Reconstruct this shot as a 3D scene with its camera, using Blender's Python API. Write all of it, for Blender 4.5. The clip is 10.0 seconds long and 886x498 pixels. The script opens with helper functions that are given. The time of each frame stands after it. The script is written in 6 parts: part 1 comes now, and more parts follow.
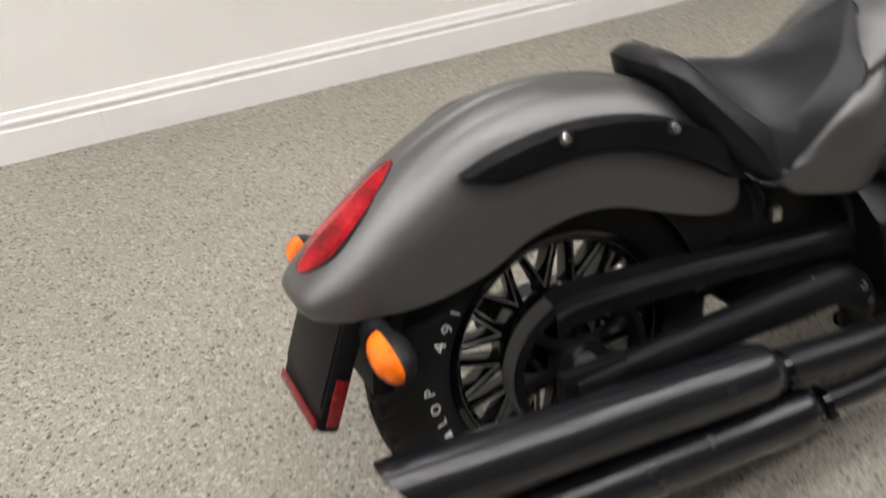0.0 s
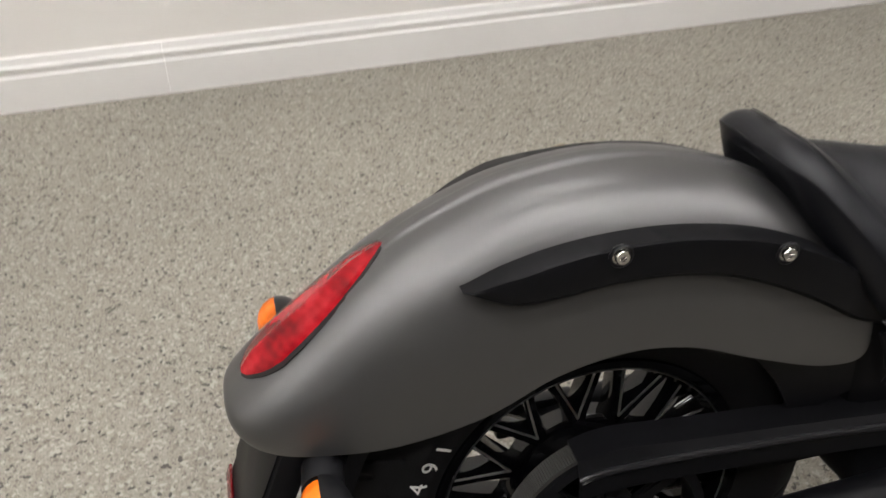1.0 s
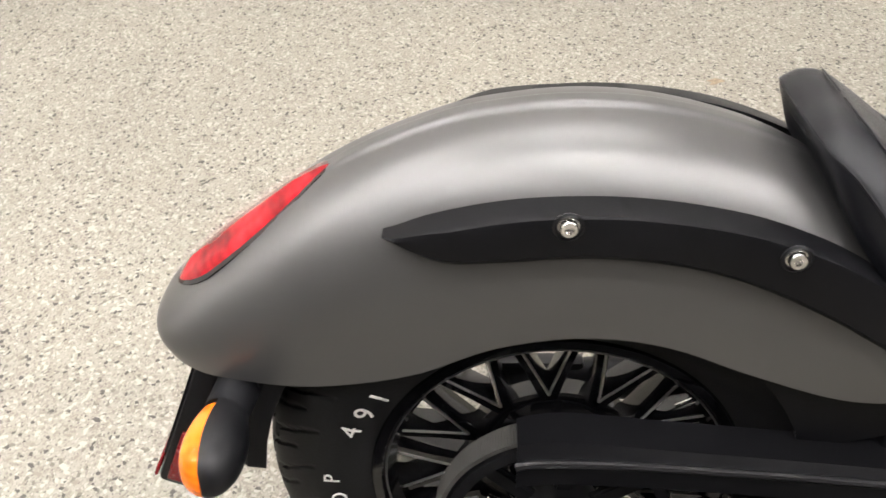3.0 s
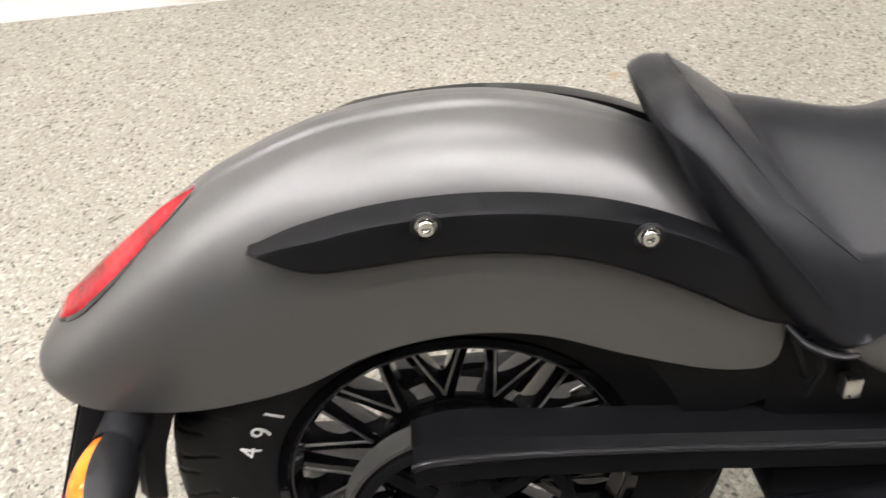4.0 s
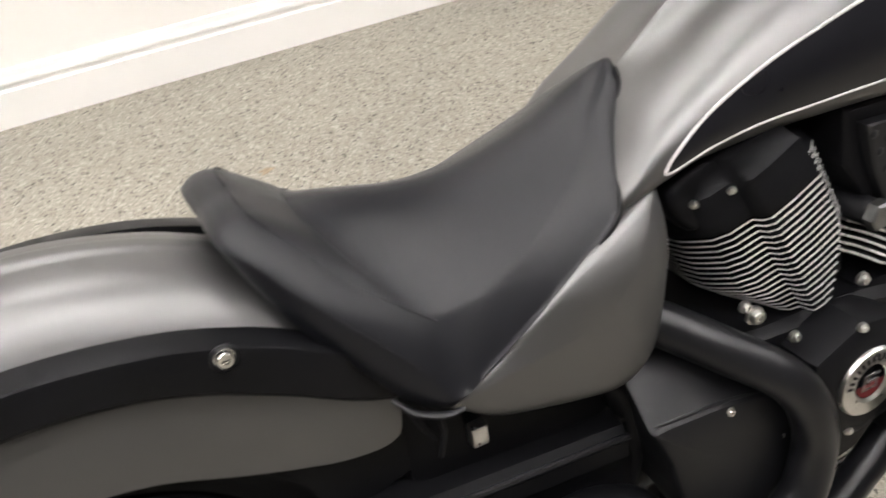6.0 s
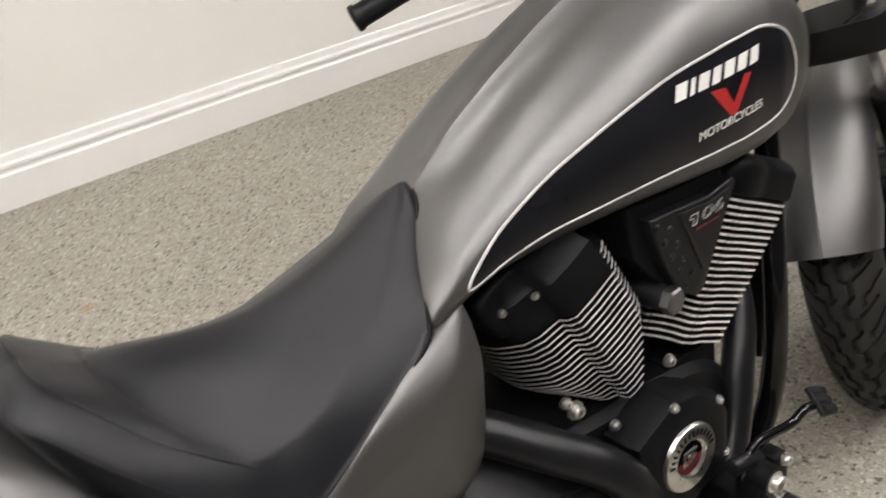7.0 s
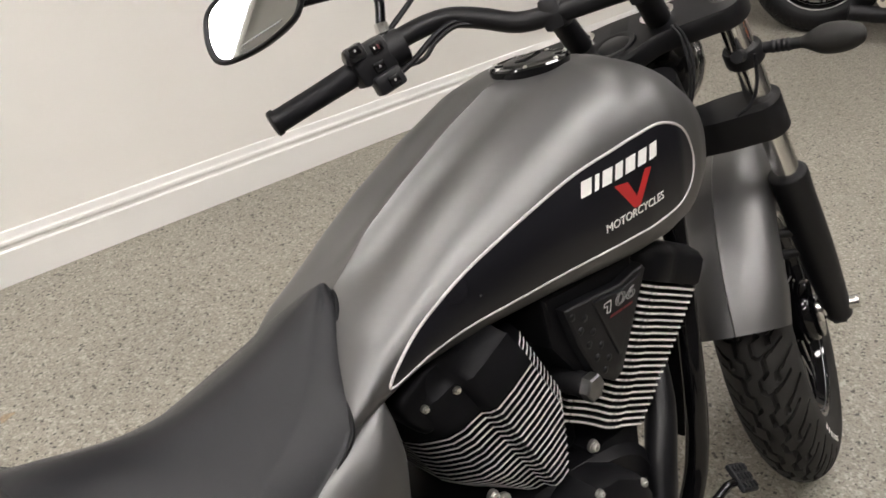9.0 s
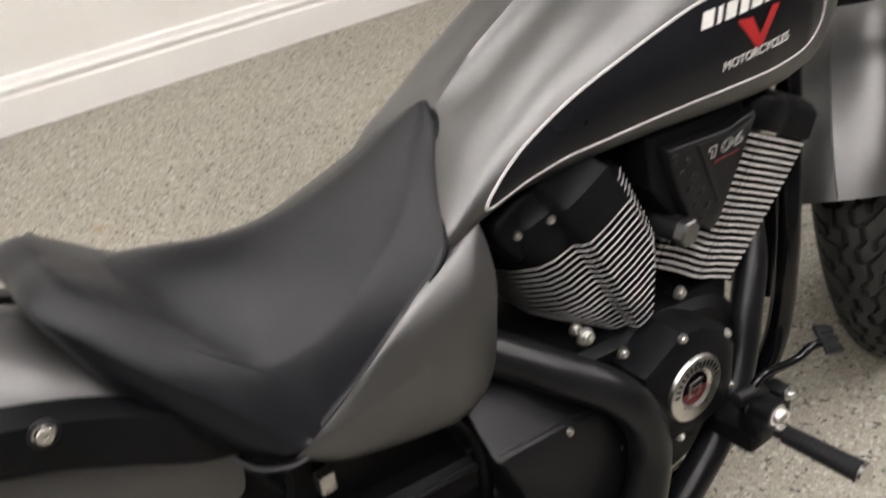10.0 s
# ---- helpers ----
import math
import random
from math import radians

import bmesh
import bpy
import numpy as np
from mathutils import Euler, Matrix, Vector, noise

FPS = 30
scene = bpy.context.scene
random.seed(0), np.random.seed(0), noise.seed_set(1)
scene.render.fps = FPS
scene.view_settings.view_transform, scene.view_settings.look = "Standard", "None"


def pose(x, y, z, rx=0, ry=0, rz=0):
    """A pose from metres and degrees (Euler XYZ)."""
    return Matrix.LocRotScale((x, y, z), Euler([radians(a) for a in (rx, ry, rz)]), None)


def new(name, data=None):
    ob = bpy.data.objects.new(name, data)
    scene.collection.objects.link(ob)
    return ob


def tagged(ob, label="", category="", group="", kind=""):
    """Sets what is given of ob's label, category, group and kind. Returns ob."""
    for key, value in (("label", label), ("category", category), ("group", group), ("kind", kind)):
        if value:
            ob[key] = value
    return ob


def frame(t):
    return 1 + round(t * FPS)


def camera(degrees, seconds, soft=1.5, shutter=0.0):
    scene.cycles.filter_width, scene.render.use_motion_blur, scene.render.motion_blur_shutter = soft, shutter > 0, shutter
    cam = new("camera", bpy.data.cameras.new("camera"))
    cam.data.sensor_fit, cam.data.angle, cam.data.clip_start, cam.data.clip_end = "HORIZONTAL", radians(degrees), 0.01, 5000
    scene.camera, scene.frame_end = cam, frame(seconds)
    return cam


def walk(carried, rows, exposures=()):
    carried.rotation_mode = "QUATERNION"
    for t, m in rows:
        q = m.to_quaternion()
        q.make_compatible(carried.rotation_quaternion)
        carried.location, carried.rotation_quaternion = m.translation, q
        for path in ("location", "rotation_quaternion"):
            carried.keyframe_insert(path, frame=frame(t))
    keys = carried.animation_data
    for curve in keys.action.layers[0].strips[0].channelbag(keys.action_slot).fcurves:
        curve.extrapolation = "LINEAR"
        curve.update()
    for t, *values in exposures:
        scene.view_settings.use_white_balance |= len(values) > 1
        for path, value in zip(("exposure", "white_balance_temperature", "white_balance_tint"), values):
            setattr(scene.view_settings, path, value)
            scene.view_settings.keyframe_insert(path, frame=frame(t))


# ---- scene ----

# ---------------------------------------------------------------- camera
cam = camera(54.1, 10.0, soft=1.5, shutter=0.5)
# seconds, eye, yaw, pitch, roll
PATH = [
    (0, (-0.6210, -0.8836, 1.3066), -25.07, -35.35, -1.73),
    (0.5, (-0.4335, -0.7288, 1.2956), -17.96, -33.97, 0.33),
    (1, (-0.3471, -0.5708, 1.2635), -15.34, -38.94, 1.05),
    (1.5, (-0.2769, -0.4709, 1.2372), -9.96, -44.73, 1.10),
    (2, (-0.1705, -0.4478, 1.2157), 0.49, -46.96, 2.32),
    (2.2, (-0.1626, -0.4550, 1.2240), 0.72, -47.06, 1.85),
    (3.3, (-0.0421, -0.5030, 1.2163), 3.16, -44.63, -2.91),
    (3.5, (-0.0272, -0.5053, 1.2187), 1.91, -44.57, -3.21),
    (4, (-0.0015, -0.5104, 1.2174), -1.25, -44.45, -4.03),
    (4.5, (0.0403, -0.5114, 1.2203), -7.43, -43.75, -3.77),
    (5, (0.0841, -0.5171, 1.2216), -14.19, -43.09, -3.41),
    (5.2, (0.0991, -0.5206, 1.2227), -16.28, -42.70, -3.50),
    (6.3, (0.1763, -0.5225, 1.2275), -27.66, -38.79, -3.62),
    (6.5, (0.1879, -0.5234, 1.2349), -30.69, -37.60, -3.18),
    (7, (0.2020, -0.5301, 1.2545), -36.55, -34.68, -2.62),
    (7.5, (0.2104, -0.5343, 1.2664), -40.11, -32.16, -2.28),
    (8, (0.2167, -0.5420, 1.2758), -41.73, -30.17, -2.19),
    (8.5, (0.2152, -0.5488, 1.2794), -42.35, -28.97, -2.13),
    (9, (0.2105, -0.5518, 1.2798), -41.73, -29.36, -2.13),
    (9.5, (0.1998, -0.5452, 1.2606), -39.43, -32.69, -1.85),
    (10, (0.1795, -0.5404, 1.2343), -35.88, -38.17, -0.83),
]
walk(cam, [(t, pose(*eye, 90 + pitch, 0, yaw) @ pose(0, 0, 0, 0, 0, roll)) for t, eye, yaw, pitch, roll in PATH],
     exposures=[(0.0, -0.38, 6500, 10.0), (0.5, -0.56, 6500, 10.0), (1.0, -0.58, 6500, 10.0), (1.5, -0.10, 6550, 10.5), (2.0, 0.24, 6600, 11.0), (3.5, 0.37, 6500, 10.0), (4.5, 0.44, 6450, 10.0), (5.5, 0.36, 6500, 10.0), (6.5, -0.08, 6600, 10.3), (7.0, -0.22, 6620, 10.3), (7.5, -0.04, 6620, 10.3), (8.0, -0.15, 6650, 10.3), (9.0, -0.29, 6650, 10.3), (9.5, -0.28, 6650, 10.3), (10.0, -0.18, 6620, 10.3)])

# ---------------------------------------------------------------- world and lamps
world = bpy.data.worlds.new("world")
scene.world = world
world.use_nodes = True
world.node_tree.nodes["Background"].inputs[0].default_value = (0.9, 0.95, 1.0, 1)
world.node_tree.nodes["Background"].inputs[1].default_value = 0.05
LAMP_POWER = 42.0
CEILING = 2.75
# centres of the ceiling panels
PANELS = [(-4.9, 0.73), (-3.2, 0.73), (-1.5, 0.73), (0.2, 1.05), (3.9, 0.95)] + [(-3.2 + 1.7 * k, -0.35) for k in range(5)] + [(-0.9 + 1.9 * k, -1.20) for k in range(3)]

LEAN = radians(11.43)
STEER = radians(29.0)
RAKE = radians(29.6)
FORK_RAKE = radians(22.2)
WALL_Y, WALL_SLOPE = 1.871, 0.043


# ---------------------------------------------------------------- materials
def nodes_of(name):
    m = bpy.data.materials.new(name)
    m.use_nodes = True
    t = m.node_tree
    return m, t, t.nodes["Principled BSDF"], t.nodes.new, t.links.new


def noise_node(t, scale, detail=4.0, rough=0.55):
    n = t.nodes.new("ShaderNodeTexNoise")
    n.inputs["Scale"].default_value, n.inputs["Detail"].default_value, n.inputs["Roughness"].default_value = scale, detail, rough
    c = t.nodes.new("ShaderNodeTexCoord")
    t.links.new(c.outputs["Object"], n.inputs["Vector"])
    return n


def ramp_node(t, stops, mode="LINEAR"):
    r = t.nodes.new("ShaderNodeValToRGB")
    r.color_ramp.interpolation = mode
    while len(r.color_ramp.elements) < len(stops):
        r.color_ramp.elements.new(0.5)
    for e, (p, c) in zip(r.color_ramp.elements, stops):
        e.position, e.color = p, (*c, 1)
    return r


def surface(name, colour, rough, metal=0.0, vary=0.12, scale=9.0, fine=400.0, bump=0.04, coat=0.0, rough_vary=0.08, spec=0.5):
    """A painted, moulded or metal surface: slow and fine variation of colour and gloss, and a fine relief."""
    m, t, b, add, link = nodes_of(name)
    slow, grain = noise_node(t, scale, 3), noise_node(t, fine, 2)
    c = np.array(colour)
    r = ramp_node(t, [(0.3, tuple(c * (1 - vary))), (0.7, tuple(np.minimum(c * (1 + vary), 1)))])
    link(slow.outputs["Fac"], r.inputs["Fac"])
    link(r.outputs["Color"], b.inputs["Base Color"])
    mr = add("ShaderNodeMapRange")
    mr.inputs["To Min"].default_value, mr.inputs["To Max"].default_value = max(rough - rough_vary, 0.03), min(rough + rough_vary, 1)
    link(slow.outputs["Fac"], mr.inputs["Value"])
    link(mr.outputs["Result"], b.inputs["Roughness"])
    b.inputs["Metallic"].default_value = metal
    b.inputs["Specular IOR Level"].default_value = spec
    b.inputs["Coat Weight"].default_value = coat
    b.inputs["Coat Roughness"].default_value = 0.12
    if bump:
        bp = add("ShaderNodeBump")
        bp.inputs["Strength"].default_value, bp.inputs["Distance"].default_value = bump, 0.002
        link(grain.outputs["Fac"], bp.inputs["Height"])
        link(bp.outputs["Normal"], b.inputs["Normal"])
    return m


def flake_floor():
    """Sealed concrete strewn with cream, white, grey and dark paint flakes."""
    m, t, b, add, link = nodes_of("flake_floor")
    co = add("ShaderNodeTexCoord")
    warp = noise_node(t, 160.0, 2)
    mix = add("ShaderNodeMix")
    mix.data_type = "VECTOR"
    mix.inputs["Factor"].default_value = 0.004
    link(co.outputs["Object"], mix.inputs["A"])
    link(warp.outputs["Color"], mix.inputs["B"])

    def cells(scale):
        v = add("ShaderNodeTexVoronoi")
        v.voronoi_dimensions, v.inputs["Scale"].default_value = "2D", scale
        link(mix.outputs["Result"], v.inputs["Vector"])
        s = add("ShaderNodeSeparateColor")
        link(v.outputs["Color"], s.inputs["Color"])
        return s
    a, c = cells(165.0), cells(330.0)
    ra = ramp_node(t, [(0.0, (0.10, 0.095, 0.09)), (0.035, (0.25, 0.235, 0.21)), (0.16, (0.44, 0.42, 0.37)), (0.48, (0.53, 0.51, 0.455)), (0.80, (0.37, 0.35, 0.30)), (0.90, (0.68, 0.66, 0.61))], "CONSTANT")
    rb = ramp_node(t, [(0.0, (0.12, 0.115, 0.11)), (0.04, (0.35, 0.33, 0.29)), (0.30, (0.49, 0.47, 0.415)), (0.74, (0.57, 0.55, 0.495)), (0.93, (0.70, 0.68, 0.63))], "CONSTANT")
    link(a.outputs["Red"], ra.inputs["Fac"])
    link(c.outputs["Green"], rb.inputs["Fac"])
    mx = add("ShaderNodeMix")
    mx.data_type = "RGBA"
    pick = ramp_node(t, [(0.0, (1, 1, 1)), (0.06, (0.3, 0.3, 0.3)), (0.86, (1, 1, 1))], "CONSTANT")
    link(a.outputs["Red"], pick.inputs["Fac"])
    link(pick.outputs["Color"], mx.inputs["Factor"])
    link(rb.outputs["Color"], mx.inputs["A"])
    link(ra.outputs["Color"], mx.inputs["B"])
    slow = noise_node(t, 1.3, 4)
    dirt = ramp_node(t, [(0.3, (0.520, 0.505, 0.474)), (0.7, (0.622, 0.606, 0.570))])
    link(slow.outputs["Fac"], dirt.inputs["Fac"])
    mul = add("ShaderNodeMix")
    mul.data_type, mul.blend_type = "RGBA", "MULTIPLY"
    mul.inputs["Factor"].default_value = 1.0
    calm = add("ShaderNodeMix")
    calm.data_type = "RGBA"
    calm.inputs["Factor"].default_value = 0.08
    calm.inputs["B"].default_value = (0.48, 0.46, 0.405, 1)
    link(mx.outputs["Result"], calm.inputs["A"])
    link(calm.outputs["Result"], mul.inputs["A"])
    link(dirt.outputs["Color"], mul.inputs["B"])
    link(mul.outputs["Result"], b.inputs["Base Color"])
    mr = add("ShaderNodeMapRange")
    mr.inputs["To Min"].default_value, mr.inputs["To Max"].default_value = 0.45, 0.65
    link(a.outputs["Blue"], mr.inputs["Value"])
    link(mr.outputs["Result"], b.inputs["Roughness"])
    bp = add("ShaderNodeBump")
    bp.inputs["Strength"].default_value, bp.inputs["Distance"].default_value = 0.25, 0.0006
    link(a.outputs["Green"], bp.inputs["Height"])
    link(bp.outputs["Normal"], b.inputs["Normal"])
    return m


def lens_plastic(name, colour, rough=0.10):
    """Moulded coloured lamp plastic, with facets that show through as lighter and darker streaks."""
    m, t, b, add, link = nodes_of(name)
    c = add("ShaderNodeTexCoord")
    v = add("ShaderNodeTexWave")
    v.bands_direction = "Z"
    v.inputs["Scale"].default_value, v.inputs["Distortion"].default_value, v.inputs["Detail"].default_value = 42.0, 3.0, 2.0
    link(c.outputs["Object"], v.inputs["Vector"])
    n = noise_node(t, 22.0, 2)
    mixf = add("ShaderNodeMath")
    mixf.operation = "MULTIPLY_ADD"
    mixf.inputs[1].default_value = 0.05
    link(v.outputs["Fac"], mixf.inputs[0])
    link(n.outputs["Fac"], mixf.inputs[2])
    r = ramp_node(t, [(0.36, tuple(np.array(colour) * 0.45)), (0.54, colour), (0.66, tuple(np.minimum(np.array(colour) * 1.35 + 0.008, 1)))])
    link(mixf.outputs["Value"], r.inputs["Fac"])
    link(r.outputs["Color"], b.inputs["Base Color"])
    b.inputs["Roughness"].default_value = rough
    bp = add("ShaderNodeBump")
    bp.inputs["Strength"].default_value, bp.inputs["Distance"].default_value = 0.05, 0.001
    link(v.outputs["Fac"], bp.inputs["Height"])
    link(bp.outputs["Normal"], b.inputs["Normal"])
    b.inputs["Coat Weight"].default_value, b.inputs["Coat Roughness"].default_value = 0.06, 0.04
    b.inputs["Specular IOR Level"].default_value = 0.16
    return m


def glow(name, colour, strength):
    m, _t, b, _a, _l = nodes_of(name)
    b.inputs["Base Color"].default_value = (0.8, 0.8, 0.8, 1)
    b.inputs["Emission Color"].default_value = (*colour, 1)
    b.inputs["Emission Strength"].default_value = strength
    return m


FLOOR_M = flake_floor()
WALL_M = surface("cream_wall_paint", (0.86, 0.84, 0.793), 0.6, vary=0.025, scale=1.5, fine=350, bump=0.05)
# for the unseen south wall, dark so that the bike's sides reflect less
DIMMING_WALL_M = surface("reflection_dimming_wall", (0.105, 0.100, 0.096), 0.6, vary=0.04, scale=1.5, fine=350, bump=0.05)
TRIM_M = surface("white_gloss_trim", (0.87, 0.86, 0.83), 0.32, vary=0.02, scale=4, fine=120, bump=0.02)
CEIL_M = surface("ceiling_board", (0.55, 0.55, 0.54), 0.8, vary=0.03, scale=3)
GREY_M = surface("satin_grey_paint", (0.1375, 0.1360, 0.1345), 0.425, metal=0.84, vary=0.03, scale=3, fine=1500, bump=0.015, rough_vary=0.03)
BLACK_M = surface("satin_black_paint", (0.0060, 0.0061, 0.0070), 0.40, vary=0.2, scale=14, fine=700, bump=0.03, spec=0.28)
PLASTIC_M = surface("moulded_black_plastic", (0.0060, 0.0061, 0.0072), 0.44, vary=0.15, scale=20, fine=900, bump=0.08, spec=0.29)
GLOSS_M = surface("gloss_black_enamel", (0.003, 0.003, 0.0036), 0.06, vary=0.2, scale=10, fine=300, bump=0.01, rough_vary=0.02, spec=0.42)
CAST_M = surface("black_cast_engine", (0.0055, 0.0056, 0.0066), 0.48, vary=0.2, scale=25, fine=500, bump=0.12, spec=0.10)
PIPE_M = surface("black_ceramic_exhaust", (0.0075, 0.0078, 0.0098), 0.26, vary=0.2, scale=8, fine=600, bump=0.03, rough_vary=0.05, spec=0.55)
HEADER_M = surface("satin_black_header", (0.0062, 0.0063, 0.0074), 0.33, vary=0.2, scale=8, fine=600, bump=0.03, rough_vary=0.05, spec=0.30)
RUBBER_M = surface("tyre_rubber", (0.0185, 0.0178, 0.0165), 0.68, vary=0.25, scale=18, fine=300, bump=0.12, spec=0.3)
# darker copy for the rear tyre, its shade put into the colour
SHADED_RUBBER_M = surface("shaded_tyre_rubber", (0.0075, 0.0075, 0.0080), 0.62, vary=0.25, scale=18, fine=300, bump=0.12, spec=0.22)
EDGE_M = surface("satin_black_edge", (0.008, 0.008, 0.009), 0.32, vary=0.2, scale=12, fine=500, bump=0.02, spec=0.55)
MATTE_M = surface("matte_black_moulding", (0.0045, 0.0046, 0.0054), 0.44, vary=0.2, scale=14, fine=500, bump=0.05, spec=0.14)
GRIP_M = surface("grip_rubber", (0.0044, 0.0046, 0.0059), 0.55, vary=0.2, scale=40, fine=700, bump=0.08, spec=0.28)
SEAT_M = surface("seat_vinyl", (0.0070, 0.0073, 0.0092), 0.35, vary=0.12, scale=12, fine=900, bump=0.22, rough_vary=0.05, spec=0.28)
CHROME_M = surface("polished_metal", (0.72, 0.71, 0.69), 0.16, metal=1.0, vary=0.06, scale=60, fine=400, bump=0.01)
BRUSHED_M = surface("machined_aluminium", (0.66, 0.65, 0.62), 0.30, metal=1.0, vary=0.08, scale=90, fine=600, bump=0.03)
FIN_M = surface("machined_fin_edge", (0.80, 0.79, 0.77), 0.30, metal=0.45, vary=0.1, scale=90, fine=600, bump=0.03)
STEEL_M = surface("dull_steel", (0.20, 0.20, 0.20), 0.38, metal=1.0, vary=0.15, scale=60, fine=400, bump=0.03)
LETTER_M = surface("white_print", (0.75, 0.74, 0.71), 0.5, vary=0.04, scale=60, bump=0.0)
STRIPE_M = surface("silver_pinstripe", (0.50, 0.49, 0.48), 0.4, vary=0.04, scale=60, bump=0.0)
CAP_M = surface("satin_dark_metal", (0.055, 0.054, 0.052), 0.38, metal=0.6, vary=0.1, scale=40, fine=600, bump=0.03)
STAIN_M = surface("dried_brown_stain", (0.27, 0.21, 0.14), 0.6, vary=0.35, scale=160, fine=500, bump=0.1)
RED_M = surface("red_print", (0.42, 0.018, 0.02), 0.45, vary=0.06, scale=60, bump=0.0)
DARK_RED_M = surface("dark_red_print", (0.10, 0.008, 0.010), 0.45, vary=0.06, scale=60, bump=0.0)
PRINT_M = surface("grey_print", (0.34, 0.34, 0.33), 0.5, vary=0.1, scale=60, bump=0.0)
DECAL_M = surface("dark_tank_decal", (0.0075, 0.0075, 0.0097), 0.30, vary=0.15, scale=6, bump=0.0, coat=0.15, spec=0.2)
LENS_RED = lens_plastic("red_lens", (0.31, 0.003, 0.009))
LENS_AMBER = lens_plastic("amber_lens", (0.80, 0.15, 0.008))
REFLECT_RED = surface("red_reflector", (0.17, 0.005, 0.008), 0.25, vary=0.2, scale=120, fine=900, bump=0.3)
CREAM_M = surface("cream_enamel", (0.62, 0.57, 0.47), 0.3, vary=0.06, scale=10, bump=0.02, coat=0.3)
LAMP_M = glow("lamp_diffuser", (1.0, 0.966, 0.962), LAMP_POWER)
MIRROR_M, _t, _b, _a, _l = nodes_of("mirror_glass")
_b.inputs["Base Color"].default_value = (0.82, 0.84, 0.84, 1)
_b.inputs["Metallic"].default_value, _b.inputs["Roughness"].default_value = 1.0, 0.02
BELT_M = surface("ribbed_belt", (0.045, 0.044, 0.040), 0.6, vary=0.2, scale=30, fine=300, bump=0.1)


# ---------------------------------------------------------------- shape helpers
def part(name, bm, material, parent=None, label="", local=None, sharp=38.0, extra=()):
    """Links a bmesh as one mesh object under a thing or a part."""
    bmesh.ops.recalc_face_normals(bm, faces=bm.faces)
    me = bpy.data.meshes.new(name)
    bm.to_mesh(me)
    bm.free()
    for mm in (material, *extra):
        me.materials.append(mm)
    for p in me.polygons:
        p.use_smooth = True
    me.set_sharp_from_angle(angle=radians(sharp))
    ob = new(name, me)
    if parent is not None:
        ob.parent = parent
    if local is not None:
        ob.matrix_local = local
    if label:
        tagged(ob, label)
    return ob


def spline(pts, n):
    """n points along a smooth curve through pts."""
    p = [np.array(q, float) for q in pts]
    p = [2 * p[0] - p[1], *p, 2 * p[-1] - p[-2]]
    out = []
    for i in range(n):
        u = i / (n - 1) * (len(p) - 3)
        k = min(int(u), len(p) - 4)
        f = u - k
        a, b, c, d = p[k:k + 4]
        out.append(0.5 * (2 * b + (c - a) * f + (2 * a - 5 * b + 4 * c - d) * f * f + (3 * b - a - 3 * c + d) * f ** 3))
    return out


def loft(bm, rings, closed=True, caps=True, mat=0):
    """Skins a row of rings with equal numbers of points."""
    vs = [[bm.verts.new(tuple(map(float, p))) for p in r] for r in rings]
    m = len(vs[0])
    for a, b in zip(vs, vs[1:]):
        for i in range(m if closed else m - 1):
            j = (i + 1) % m
            f = bm.faces.new((a[i], a[j], b[j], b[i]))
            f.material_index = mat
    if caps and closed:
        for r in (vs[0], vs[-1]):
            try:
                bm.faces.new(r).material_index = mat
            except ValueError:
                pass
    return vs


def tube(bm, pts, r, n=24, seg=14, smooth=True, flat=1.0, mat=0):
    """A round bar along a smooth path; r is one radius or one for each given point."""
    path = spline(pts, n) if smooth else [np.array(p, float) for p in pts]
    rad = np.interp(np.linspace(0, 1, len(path)), np.linspace(0, 1, len(r)), r) if hasattr(r, "__len__") else [r] * len(path)
    side, rings = None, []
    for i, p in enumerate(path):
        d = path[min(i + 1, len(path) - 1)] - path[max(i - 1, 0)]
        d = d / np.linalg.norm(d)
        if side is None:
            side = np.cross(d, (0.0, 0.0, 1.0) if abs(d[2]) < 0.9 else (0.0, 1.0, 0.0))
        side = side - d * (side @ d)
        side = side / np.linalg.norm(side)
        up = np.cross(d, side)
        rings.append([p + rad[i] * (math.cos(a) * side + flat * math.sin(a) * up) for a in np.linspace(0, 2 * math.pi, seg, endpoint=False)])
    loft(bm, rings, mat=mat)
    return bm


def lathe(bm, profile, centre, axis="y", seg=48, closed=False, mat=0):
    """Turns a profile of (radius, along) round an axis through centre."""
    rings = []
    c = np.array(centre, float)
    for k in range(seg):
        a = 2 * math.pi * k / seg
        if axis == "y":
            e = np.array((math.cos(a), 0, math.sin(a)))
            d = np.array((0, 1.0, 0))
        elif axis == "z":
            e = np.array((math.cos(a), math.sin(a), 0))
            d = np.array((0, 0, 1.0))
        else:
            d = np.array(axis, float)
            d = d / np.linalg.norm(d)
            s = np.cross(d, (0, 0, 1.0) if abs(d[2]) < 0.9 else (1.0, 0, 0))
            s = s / np.linalg.norm(s)
            e = math.cos(a) * s + math.sin(a) * np.cross(d, s)
        rings.append([c + r * e + h * d for r, h in profile])
    vs = [[bm.verts.new(tuple(p)) for p in r] for r in rings]
    m = len(profile)
    for k in range(seg):
        a, b = vs[k], vs[(k + 1) % seg]
        for i in range(m if closed else m - 1):
            j = (i + 1) % m
            bm.faces.new((a[i], a[j], b[j], b[i])).material_index = mat
    bmesh.ops.remove_doubles(bm, verts=bm.verts, dist=1e-6)
    return bm


